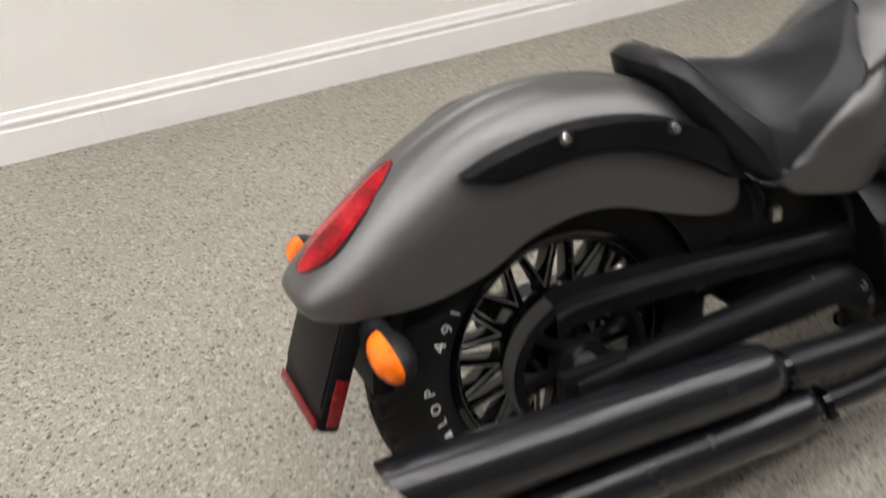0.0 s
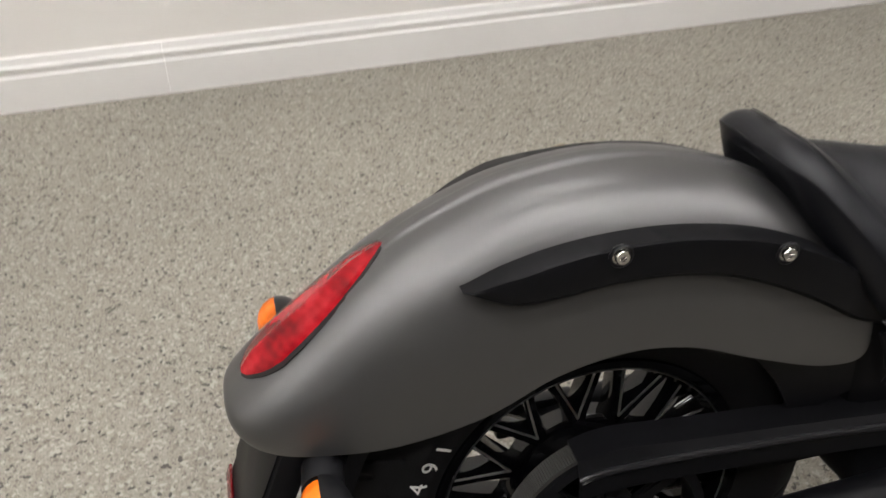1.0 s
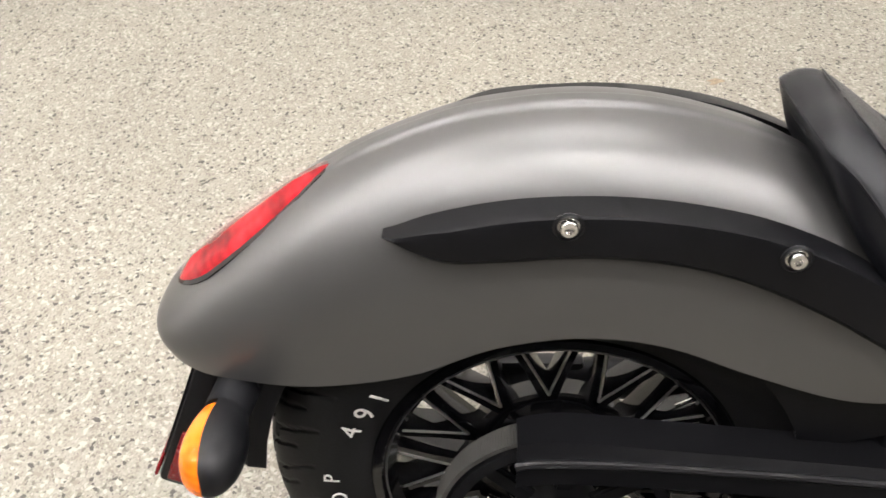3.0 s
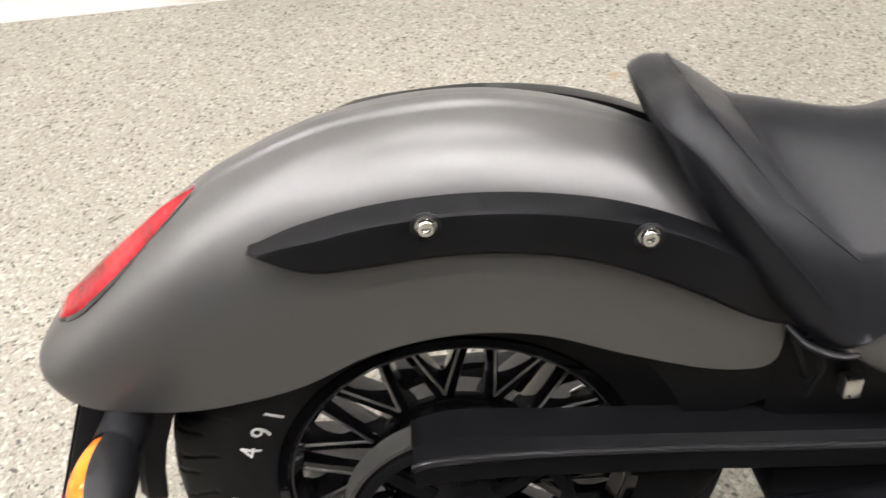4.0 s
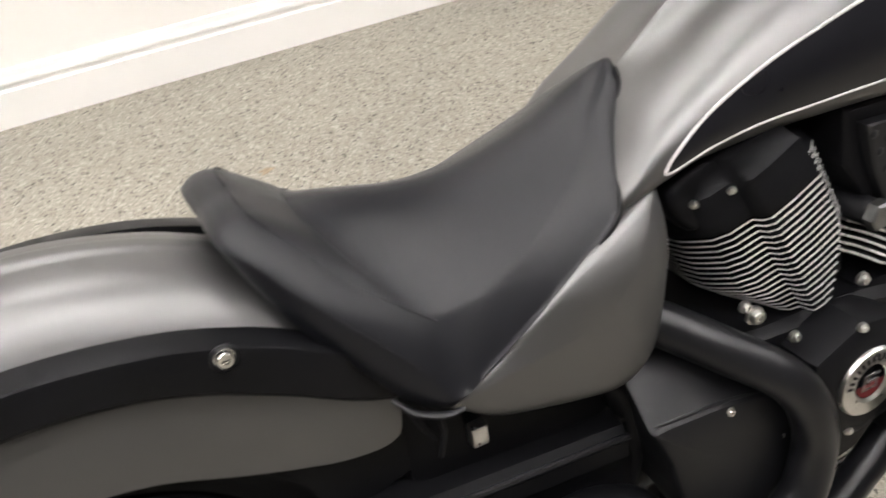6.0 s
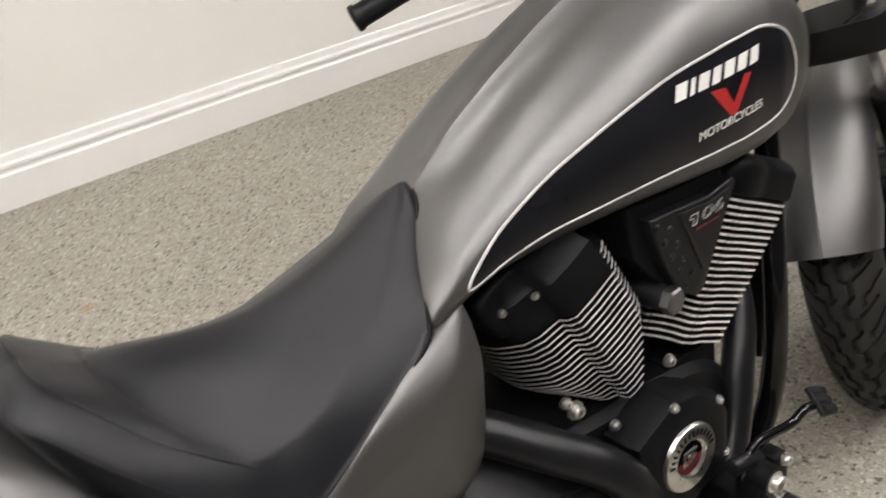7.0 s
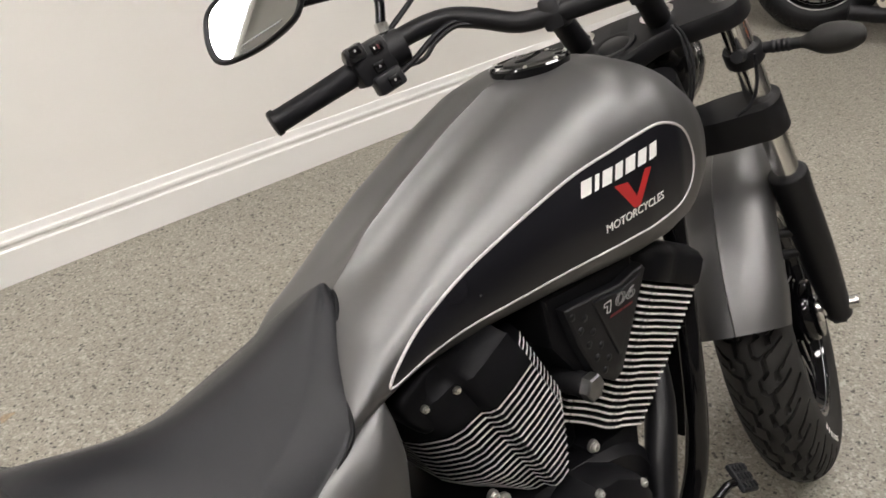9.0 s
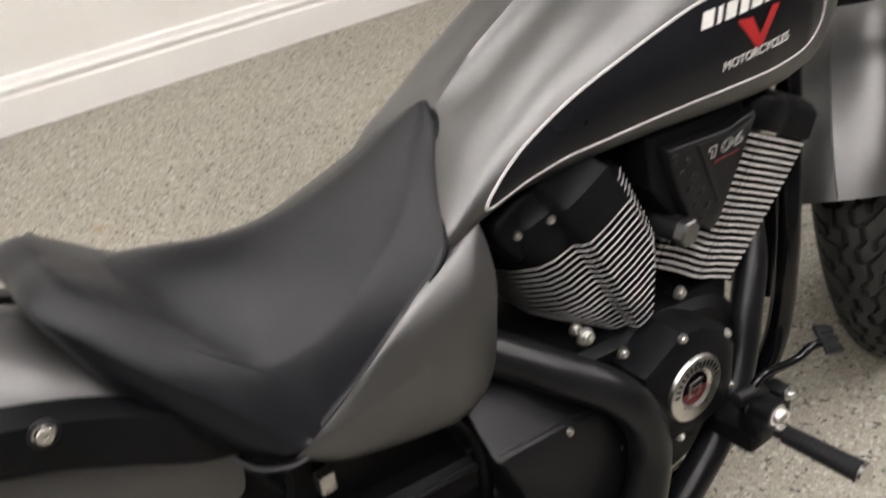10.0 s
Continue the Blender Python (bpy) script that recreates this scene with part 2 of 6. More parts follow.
def box(bm, lo, hi, bevel=0.003, m=None, seg=2):
    """A box between two corners with rounded edges."""
    c, s = [(a + b) / 2 for a, b in zip(lo, hi)], [abs(b - a) for a, b in zip(lo, hi)]
    made = bmesh.ops.create_cube(bm, size=1.0)["verts"]
    bmesh.ops.scale(bm, vec=s, verts=made)
    if bevel:
        edges = {e for v in made for e in v.link_edges}
        res = bmesh.ops.bevel(bm, geom=list(edges), offset=min(bevel, 0.45 * min(s)), segments=seg, affect="EDGES", profile=0.5)
        made = list({v for f in res["faces"] for v in f.verts} | {v for v in made if v.is_valid})
    bmesh.ops.translate(bm, vec=c, verts=made)
    if m is not None:
        bmesh.ops.transform(bm, matrix=m, verts=made)
    return made


def plate(bm, outline, y0, y1, bevel=0.004, bulge=0.0, mat=0):
    """An outline in (x, z), thick from y0 (back) to y1 (face), with a rounded rim and a slightly domed face."""
    o = np.array(outline, float)
    c = o.mean(0)
    d = o - c
    size = np.linalg.norm(d, axis=1).mean()
    k = bevel / size
    s = np.sign(y1 - y0)
    rows = [(1.0, y0), (1.0, y1 - s * bevel), (1 - 0.3 * k, y1 - s * bevel * 0.3), (1 - k, y1), (0.72, y1 + s * bulge * 0.55), (0.4, y1 + s * bulge * 0.9), (0.12, y1 + s * bulge)]
    loft(bm, [[(c[0] + q[0] * f, y, c[1] + q[1] * f) for q in d] for f, y in rows], mat=mat)
    return bm


def smooth_outline(pts, n=48):
    """A closed smooth outline through a few points."""
    p = [np.array(q, float) for q in pts]
    m = len(p)
    out = []
    for i in range(n):
        u = i / n * m
        k, f = int(u) % m, u - int(u)
        a, b, c, d = p[(k - 1) % m], p[k], p[(k + 1) % m], p[(k + 2) % m]
        out.append(0.5 * (2 * b + (c - a) * f + (2 * a - 5 * b + 4 * c - d) * f * f + (3 * b - a - 3 * c + d) * f ** 3))
    return out


def bolt(name, place, r, parent, axis=(0, -1, 0), material=None, label="", local=None):
    """A socket-head screw: washer, head with a hollow, facing along axis."""
    bm = bmesh.new()
    lathe(bm, [(0.0001, -0.004), (r * 1.35, -0.004), (r * 1.35, 0.0005), (r, 0.001), (r, r * 0.7), (r * 0.88, r * 0.9), (r * 0.5, r * 0.9), (r * 0.45, r * 0.4), (0.0001, r * 0.35)], place, axis, seg=14)
    return part(name, bm, material or CHROME_M, parent, label, local)


def lettering(text, size, outline=0.0):
    """The flat mesh of a word in the built-in font: its vertices and faces, centred."""
    cu = bpy.data.curves.new("word", "FONT")
    cu.body, cu.size, cu.align_x, cu.align_y = text, size, "CENTER", "CENTER"
    if outline:
        cu.fill_mode, cu.bevel_depth, cu.bevel_resolution = "NONE", outline, 1
    else:
        cu.extrude = 0.0004
    ob = new("word", cu)
    bpy.context.view_layer.update()
    dg = bpy.context.evaluated_depsgraph_get()
    me = bpy.data.meshes.new_from_object(ob.evaluated_get(dg))
    v, f = [tuple(q.co) for q in me.vertices], [tuple(p.vertices) for p in me.polygons]
    bpy.data.objects.remove(ob)
    bpy.data.meshes.remove(me)
    bpy.data.curves.remove(cu)
    return v, f


def laid(name, flat, where, material, parent, label="", local=None):
    """Lays flat letters or bars on a surface; where(u, v, h) gives the place."""
    bm = bmesh.new()
    vs = [bm.verts.new(tuple(map(float, where(*q)))) for q in flat[0]]
    for f in flat[1]:
        try:
            bm.faces.new([vs[i] for i in f])
        except ValueError:
            pass
    return part(name, bm, material, parent, label, local)


def bars(rows, lean=0.2):
    """Slanted bars (u0, u1, v0, v1), as flat letters are given."""
    v, f = [], []
    for u0, u1, v0, v1 in rows:
        k = len(v)
        for h in (0.0, 0.0006):
            v += [(u0 + lean * v0, v0, h), (u1 + lean * v0, v0, h), (u1 + lean * v1, v1, h), (u0 + lean * v1, v1, h)]
        f += [(k + 4, k + 5, k + 6, k + 7)] + [(k + i, k + (i + 1) % 4, k + 4 + (i + 1) % 4, k + 4 + i) for i in range(4)]
    return v, f


# ---------------------------------------------------------------- the room
def room():
    x0, x1, y0 = -6.0, 9.0, -3.4
    ny = lambda x: WALL_Y + WALL_SLOPE * x
    bm = bmesh.new()
    loft(bm, [[(x0 - 0.2, y0 - 0.2, z), (x1 + 0.2, y0 - 0.2, z), (x1 + 0.2, ny(x1) + 0.2, z), (x0 - 0.2, ny(x0) + 0.2, z)] for z in (-0.12, 0.0)])
    tagged(part("floor", bm, FLOOR_M), "speckled cream and grey flake-coated concrete floor", "floor", kind="structure")

    bm = bmesh.new()
    rim = [(0.49 + (0.017 + 0.006 * math.sin(3 * g + 1) + 0.003 * math.sin(5 * g)) * math.cos(g), 1.29 + (0.012 + 0.004 * math.sin(2 * g)) * math.sin(g)) for g in np.linspace(0, 2 * math.pi, 28, endpoint=False)]
    loft(bm, [[(x, y, z) for x, y in rim] for z in (0.0002, 0.0010)])
    tagged(part("floor_stain", bm, STAIN_M), "small dried brown stain on the speckled floor", "floor stain", kind="structure")

    def wall(name, a, b, out, material=WALL_M, label="plain cream painted wall"):
        bm = bmesh.new()
        a, b, out = np.array(a, float), np.array(b, float), np.array(out, float)
        loft(bm, [[(*p, z) for p in (a, b, b + out, a + out)] for z in (0.0, CEILING)])
        tagged(part(name, bm, material), label, "wall", kind="structure")
    wall("wall_north", (x0, ny(x0)), (x1, ny(x1)), (0, 0.15))
    # added out of view, near and dark, to dim reflections in fender and seat
    wall("wall_south", (x0, y0), (x1, y0), (0, -0.15), DIMMING_WALL_M, "unseen dark wall added to dim the bike's reflections")
    wall("wall_west", (x0, y0), (x0, ny(x0)), (-0.15, 0))
    wall("wall_east", (x1, y0), (x1, ny(x1)), (0.15, 0))
    bm = bmesh.new()
    loft(bm, [[(x0 - 0.2, y0 - 0.2, z), (x1 + 0.2, y0 - 0.2, z), (x1 + 0.2, ny(x1) + 0.2, z), (x0 - 0.2, ny(x0) + 0.2, z)] for z in (CEILING + 0.002, CEILING + 0.12)])
    tagged(part("ceiling", bm, CEIL_M), "flat white ceiling", "ceiling", kind="structure")
    # skirting: flat board, step, bead and rounded top
    prof = [(0.0, 0.001), (-0.016, 0.001), (-0.016, 0.112), (-0.0145, 0.115), (-0.0115, 0.118), (-0.0115, 0.127), (-0.014, 0.131), (-0.0155, 0.137), (-0.0145, 0.145),
            (-0.011, 0.149), (-0.0085, 0.156), (-0.008, 0.168), (-0.006, 0.1735), (0.0, 0.175)]
    prof = [(dy, z * 0.925) for dy, z in prof]
    cuts = [x0, -0.528, x1]
    for k in range(2):
        bm = bmesh.new()
        loft(bm, [[(x, ny(x) + dy, z) for dy, z in prof] for x in (cuts[k] + (0.0007 if k else 0), cuts[k + 1])])
        tagged(part("baseboard", bm, TRIM_M, sharp=20), "white glossy moulded wooden baseboard along the cream wall", "baseboard", kind="structure")


def ceiling_light(x, y):
    root = new("ceiling_light")
    root.location = (x, y, CEILING)
    tagged(root, "long white ceiling light with a glowing diffuser", "ceiling light", group="ceiling lights")
    bm = bmesh.new()
    for lo, hi in (((-0.62, -0.11, -0.03), (0.62, -0.085, 0)), ((-0.62, 0.085, -0.03), (0.62, 0.11, 0)), ((-0.62, -0.085, -0.03), (-0.595, 0.085, 0)), ((0.595, -0.085, -0.03), (0.62, 0.085, 0))):
        box(bm, lo, hi, 0.003)
    part("frame", bm, TRIM_M, root)
    bm = bmesh.new()
    box(bm, (-0.594, -0.084, -0.022), (0.594, 0.084, -0.010), 0.002)
    part("diffuser", bm, LAMP_M, root, "glowing white diffuser")


# ---------------------------------------------------------------- the motorcycle
bike = new("motorcycle")
bike.matrix_world = Matrix.Translation((0, 0, 0.0015)) @ Matrix.Rotation(-LEAN, 4, "X")
tagged(bike, "satin grey and black cruiser motorcycle parked leaning on the speckled floor", "motorcycle")


def turned(foot, angle, rake):
    """The pose of what turns with the fork about an axis that meets the ground at x = foot."""
    p = Vector((foot, 0, 0))
    return Matrix.Translation(p) @ Matrix.Rotation(angle, 4, Vector((-math.sin(rake), 0, math.cos(rake)))) @ Matrix.Translation(-p)


STEERED = turned(1.785, STEER, RAKE)
BARS = turned(1.796, radians(23.3), radians(28.0))
TO_FORK = STEERED.inverted() @ BARS
FORK = np.array((-math.sin(FORK_RAKE), 0, math.cos(FORK_RAKE)))
REAR, FRONT = np.array((0.012, 0, 0.329)), np.array((1.635, 0, 0.314))


def tread(s, v, half):
    """Depth of the tyre's grooves at s metres round and v metres across: two stepped grooves and hooked side grooves."""
    period = 0.066
    side = 1 if v > 0 else -1
    q = (-s / period + (0.0 if side > 0 else 0.5)) % 1.0
    a = abs(v)
    step = 0.0062 * max(-1.0, min(1.0, 7.0 * (2 * abs(q - 0.5) - 0.5)))
    if abs(a - 0.0135 - step) < 0.0032:
        return 0.013
    edge = half * 0.95
    # a long hook from the stepped groove, then a short one on the shoulder
    for shift, inner, outer in ((0.0, 0.0195, 0.86 * edge), (0.5, 0.0330, edge)):
        u = (q + shift) % 1.0
        if inner <= a < outer:
            k = (a - inner) / (edge - inner)
            run = 0.16 * k / 0.4 if k < 0.4 else 0.16 + 0.42 * (k - 0.4) / 0.6
            d = (u - 0.26 - run + 0.5) % 1.0 - 0.5
            if abs(d) < 0.045:
                return 0.013 * (1 - 0.4 * k)
        if abs(a - inner) < 0.0026 and 0.04 < u < 0.30:
            return 0.013
    return 0.0


def wheel(name, centre, radius, half, parent, label, local=None, phase=0.0, side_text=(), seg=980, across=66, rubber=None, grooves=1.0):
    """Tyre with grooves, black rim, V spokes with machined edges, hub; lettering on its sidewall."""
    root = new(name)
    root.parent = parent
    if local is not None:
        root.matrix_local = local
    tagged(root, label)
    c = np.array(centre, float)
    bead = 0.2035
    bm = bmesh.new()
    prof = []
    for i in range(across + 1):
        u = -1 + 2 * i / across
        ang = u * 1.18
        # crown of the tread, then the sidewall down to the bead
        prof.append((radius - 0.102 * (1 - math.cos(ang)), half * math.sin(ang) / math.sin(1.18) * 0.97))
    rings = []
    wall_r = [(0.259, 0.985), (0.250, 1.0), (0.238, 0.985), (0.226, 0.93), (0.213, 0.84), (bead, 0.74)]
    scale = (radius - 0.329)
    for k in range(seg):
        a = 2 * math.pi * k / seg
        e = np.array((math.cos(a), 0, math.sin(a)))
        ring = []
        for rr, hh in reversed(wall_r):
            ring.append(c + (rr + (scale if rr > 0.21 else 0)) * e + np.array((0, -half * hh, 0)))
        for r, v in prof:
            ring.append(c + (r - grooves * tread(a * radius, v, half)) * e + np.array((0, v, 0)))
        for rr, hh in wall_r:
            ring.append(c + (rr + (scale if rr > 0.21 else 0)) * e + np.array((0, half * hh, 0)))
        rings.append(ring)
    rings.append(rings[0])
    loft(bm, rings, closed=False, caps=False)
    bmesh.ops.remove_doubles(bm, verts=bm.verts, dist=1e-6)
    tyre = part("tyre", bm, rubber or RUBBER_M, root, "black rubber tyre with zigzag tread", sharp=50)
    bm = bmesh.new()
    h = half * 0.74
    lathe(bm, [(bead - 0.002, -h + 0.012), (bead + 0.004, -h - 0.002), (bead + 0.002, -h - 0.006), (bead - 0.008, -h - 0.005), (bead - 0.016, -h + 0.006), (bead - 0.023, -h + 0.014), (bead - 0.024, h - 0.014),
               (bead - 0.016, h - 0.006), (bead - 0.008, h + 0.005), (bead + 0.002, h + 0.006), (bead + 0.004, h + 0.002), (bead - 0.002, h - 0.012)], c, seg=96, closed=True)
    part("rim", bm, GLOSS_M, root, "gloss black rim")
    bm = bmesh.new()
    tube(bm, [c + np.array(((bead - 0.013) * math.cos(a), -h - 0.0005, (bead - 0.013) * math.sin(a))) for a in np.linspace(0, 2 * math.pi, 73)], 0.0011, n=145, seg=6)
    part("rim_edge", bm, STEEL_M, root, "thin bright rim edge")
    bm = bmesh.new()
    lathe(bm, [(0.018, -0.062), (0.05, -0.062), (0.056, -0.056), (0.058, -0.03), (0.096, -0.024), (0.102, -0.018), (0.102, 0.006), (0.096, 0.012), (0.058, 0.03), (0.056, 0.056), (0.05, 0.062), (0.018, 0.062)], c, seg=64, closed=True)
    part("hub", bm, GLOSS_M, root, "gloss black hub")
    # one V spoke, shared by all
    tip, outer, spread = 0.104, bead - 0.020, radians(10.5)

    def at(r, a, y):
        return np.array((r * math.cos(a), y, r * math.sin(a)))
    bm = bmesh.new()
    for s in (-1, 1):
        a0, a1 = s * radians(1.5), s * spread
        p, q = at(tip, a0, 0), at(outer, a1, 0)
        d = (q - p) / np.linalg.norm(q - p)
        n = np.array((-d[2], 0, d[0]))
        rings = []
        for w, r in ((0.0095, p - 0.004 * d), (0.0075, (p + q) / 2), (0.0085, q + 0.004 * d)):
            rings.append([r + n * w - np.array((0, 0.020, 0)), r + n * (w - 0.002) - np.array((0, 0.026, 0)), r - n * (w - 0.002) - np.array((0, 0.026, 0)), r - n * w - np.array((0, 0.020, 0)),
                          r - n * w * 0.55 + np.array((0, 0.010, 0)), r + n * w * 0.55 + np.array((0, 0.010, 0))])
        loft(bm, rings)
    spoke = part("spoke", bm, GLOSS_M, root, "gloss black V spoke")
    bm = bmesh.new()
    y = -0.0262
    line = [at(outer - 0.004, spread - 0.022, y), at(0.5 * (tip + outer), 0.56 * spread, y), at(tip + 0.012, 0.030, y), at(tip + 0.003, 0, y), at(tip + 0.012, -0.030, y), at(0.5 * (tip + outer), -0.56 * spread, y), at(outer - 0.004, -spread + 0.022, y)]
    tube(bm, line, 0.0017, n=40, seg=6)
    edge = part("machined_edge", bm, BRUSHED_M, spoke, "bright machined edge")
    for k in range(12):
        m = Matrix.Translation(c) @ Matrix.Rotation(-(phase + 2 * math.pi * k / 12), 4, "Y")
        if k == 0:
            spoke.matrix_local = m
        else:
            o = new("spoke", spoke.data)
            o.parent, o.matrix_local = root, m
            e = new("machined_edge", edge.data)
            e.parent = o
    # valve
    bm = bmesh.new()
    a = phase + radians(24)
    lathe(bm, [(0.0001, 0), (0.004, 0), (0.004, 0.024), (0.003, 0.026), (0.0001, 0.026)], c + at(outer - 0.004, a, -0.01), tuple(-at(1, a, 0)), seg=10)
    part("valve", bm, CHROME_M, root, "small metal tyre valve")
    # sidewall lettering
    for text, ang, size, r in side_text:
        def where(u, v, hh, ang=ang, r=r):
            rr = r + v
            aa = radians(ang) - u / r
            wy = np.interp(rr - scale, [0.2035, 0.213, 0.226, 0.238, 0.250, 0.259], [0.74, 0.84, 0.93, 0.985, 1.0, 0.985])
            return c + at(rr, aa, -half * wy - 0.0022 - hh)
        flat = lettering(text, size) if text else bars([(-size * 0.3, size * 0.3, -size * 0.36, size * 0.36)], 0.0)
        laid("sidewall_letter", flat, where, LETTER_M, tyre, "white raised sidewall letter")
    return root


def superellipse(n, e, w, h):
    """Half a section, from the crown (0, h) out to (w, 0), sampled finely next to the crown."""
    ys = [w * math.sin(i / (n - 1) * math.pi / 2) ** (2 / e) for i in range(1, n)]
    ys = [0.0] + [ys[0] * f for f in (0.16, 0.32, 0.42, 0.52, 0.62, 0.80)] + ys
    return [(y, h * max(0.0, 1 - (y / w) ** e) ** (1 / e)) for y in ys]


# crown line, skirt line and half width of the rear fender, from its tail to the seat
FENDER = [(-0.404, 0.532, -0.402, 0.524, 0.030), (-0.407, 0.550, -0.386, 0.520, 0.064), (-0.384, 0.574, -0.356, 0.519, 0.088), (-0.332, 0.616, -0.312, 0.518, 0.101),
          (-0.226, 0.698, -0.235, 0.517, 0.108), (-0.118, 0.749, -0.140, 0.535, 0.110), (-0.040, 0.766, -0.060, 0.571, 0.111), (0.030, 0.770, 0.022, 0.586, 0.112), (0.098, 0.763, 0.098, 0.576, 0.112),
          (0.175, 0.742, 0.174, 0.546, 0.112), (0.250, 0.705, 0.252, 0.519, 0.112), (0.290, 0.678, 0.300, 0.512, 0.112), (0.310, 0.662, 0.322, 0.517, 0.111), (0.318, 0.650, 0.329, 0.532, 0.110), (0.320, 0.640, 0.331, 0.552, 0.107)]


def fender_ring(row, inset, ridge, n=15):
    tx, tz, bx, bz, w = row
    sec = superellipse(n, 2.65, w - inset, 1.0)
    pts = []
    d = np.array((tx - bx, tz - bz))
    k = 1 - inset / np.linalg.norm(d)
    for y, h in sec:
        lift = ridge * math.exp(-(y / 0.012) ** 6)
        pts.append((bx + d[0] * h * k, -y, bz + d[1] * h * k + lift))
    left = [(p[0], -p[1], p[2]) for p in reversed(pts[1:])]
    return left + pts


def fender_row(u):
    return [np.interp(u, range(len(FENDER)), [f[k] for f in FENDER]) for k in range(5)]


def rear_fender():
    rows = spline(FENDER, 64)
    bm = bmesh.new()
    rings = []
    for k, r in enumerate(rows):
        u = k / 63 * (len(FENDER) - 1)
        outer, inner = fender_ring(r, 0.0, 0.0042 * min(1.0, max(0.0, (u - 3.9) / 0.4))), fender_ring(r, 0.004, 0.0)
        rings.append(outer + list(reversed(inner)))
    loft(bm, rings)
    fender = part("rear_fender", bm, GREY_M, bike, "satin grey steel rear fender with a raised spine", sharp=50)
    # struts on both sides
    top = [(-0.160, 0.6885), (-0.113, 0.7105), (-0.055, 0.7235), (0.0, 0.7285), (0.058, 0.7275), (0.119, 0.7195), (0.177, 0.705), (0.243, 0.677), (0.300, 0.638), (0.345, 0.588)]
    low = [(-0.160, 0.6875), (-0.113, 0.669), (-0.060, 0.670), (0.0, 0.675), (0.058, 0.6735), (0.119, 0.663), (0.177, 0.642), (0.243, 0.608), (0.300, 0.572), (0.345, 0.552)]
    for s in (-1, 1):
        bm = bmesh.new()
        rings = []
        for (tx, tz), (lx, lz) in zip(spline(top, 40), spline(low, 40)):
            x = (tx + lx) / 2
            w = min(1.0, max(0.0, (x + 0.160) / 0.06)) ** 0.6
            yo = 0.104 + 0.018 * w - max(0, x - 0.27) * 0.16
            high = 0.015 * min(1.0, max(0.0, (x + 0.150) / 0.08)) + 0.04 * max(0.0, x) if s > 0 else 0.0
            yi, zt, zl = 0.090, tz + high, lz + high
            sec = [(yi, zt - 0.006 * w), (yo - 0.0035, zt - 0.0085 * w), (yo - 0.0008, zt - 0.0100 * w), (yo, zt - 0.013 * w), (yo + 0.001, (zt + zl) / 2), (yo - 0.001, zl + 0.007 * w), (yo - 0.006, zl + 0.001), (yi, zl)]
            rings.append([(x, s * y, z) for y, z in sec])
        loft(bm, rings)
        part("fender_strut", bm, MATTE_M, fender, "satin black fender strut", sharp=24)
        for x, z in ((-0.003, 0.7125), (0.187, 0.6835)):
            bm = bmesh.new()
            lathe(bm, [(0.0085, 0.0), (0.0125, 0.0), (0.0135, 0.0025), (0.0115, 0.004), (0.0095, 0.003)], (x, s * 0.121, z), (0, s, 0), seg=24, closed=True)
            part("screw_recess", bm, BLACK_M, fender)
            bolt("screw", (x, s * 0.122, z), 0.0078, fender, (0, s, 0), label="bright socket-head screw")
    # inner wheel tub
    bm = bmesh.new()
    rings = []
    for k in range(24):
        a = radians(175 - k * 158 / 23)
        e = np.array((math.cos(a), math.sin(a)))
        ro, ri = 0.352, 0.348
        sec = [(-0.094, ro - 0.11), (-0.094, ro - 0.01), (-0.085, ro), (0.085, ro), (0.094, ro - 0.01), (0.094, ro - 0.11), (0.09, ro - 0.11), (0.09, ri - 0.012), (0.083, ri), (-0.083, ri), (-0.09, ri - 0.012), (-0.09, ro - 0.11)]
        if k < 13:
            sec = [(y, max(r, ro - 0.03)) for y, r in sec]
        rings.append([(0.02 + r * e[0], y, 0.329 + 0.028 + r * e[1]) for y, r in sec])
    loft(bm, rings)
    part("inner_fender", bm, MATTE_M, bike, "black inner wheel guard")


def crown(u):
    """Place on the fender's spine, and its outward normal, u along its rows."""
    a, b = fender_row(u - 0.05), fender_row(u + 0.05)
    d = np.array((b[0] - a[0], 0, b[1] - a[1]))
    d = d / np.linalg.norm(d)
    r = fender_row(u)
    return np.array((r[0], 0, r[1])), np.array((-d[2], 0, d[0])), d


def fender_point(u, y, lift):
    """Place on the fender's skin, u along its rows and y across, raised by lift."""
    tx, tz, bx, bz, w = fender_row(u)
    h = max(0.0, 1 - min(1.0, abs(y) / w) ** 2.65) ** (1 / 2.65)
    p = np.array((bx + (tx - bx) * h, y, bz + (tz - bz) * h))
    _, n, _ = crown(u)
    n = n + np.array((0, 0.9 * np.sign(y) * (abs(y) / w) ** 2, 0))
    return p + n / np.linalg.norm(n) * lift


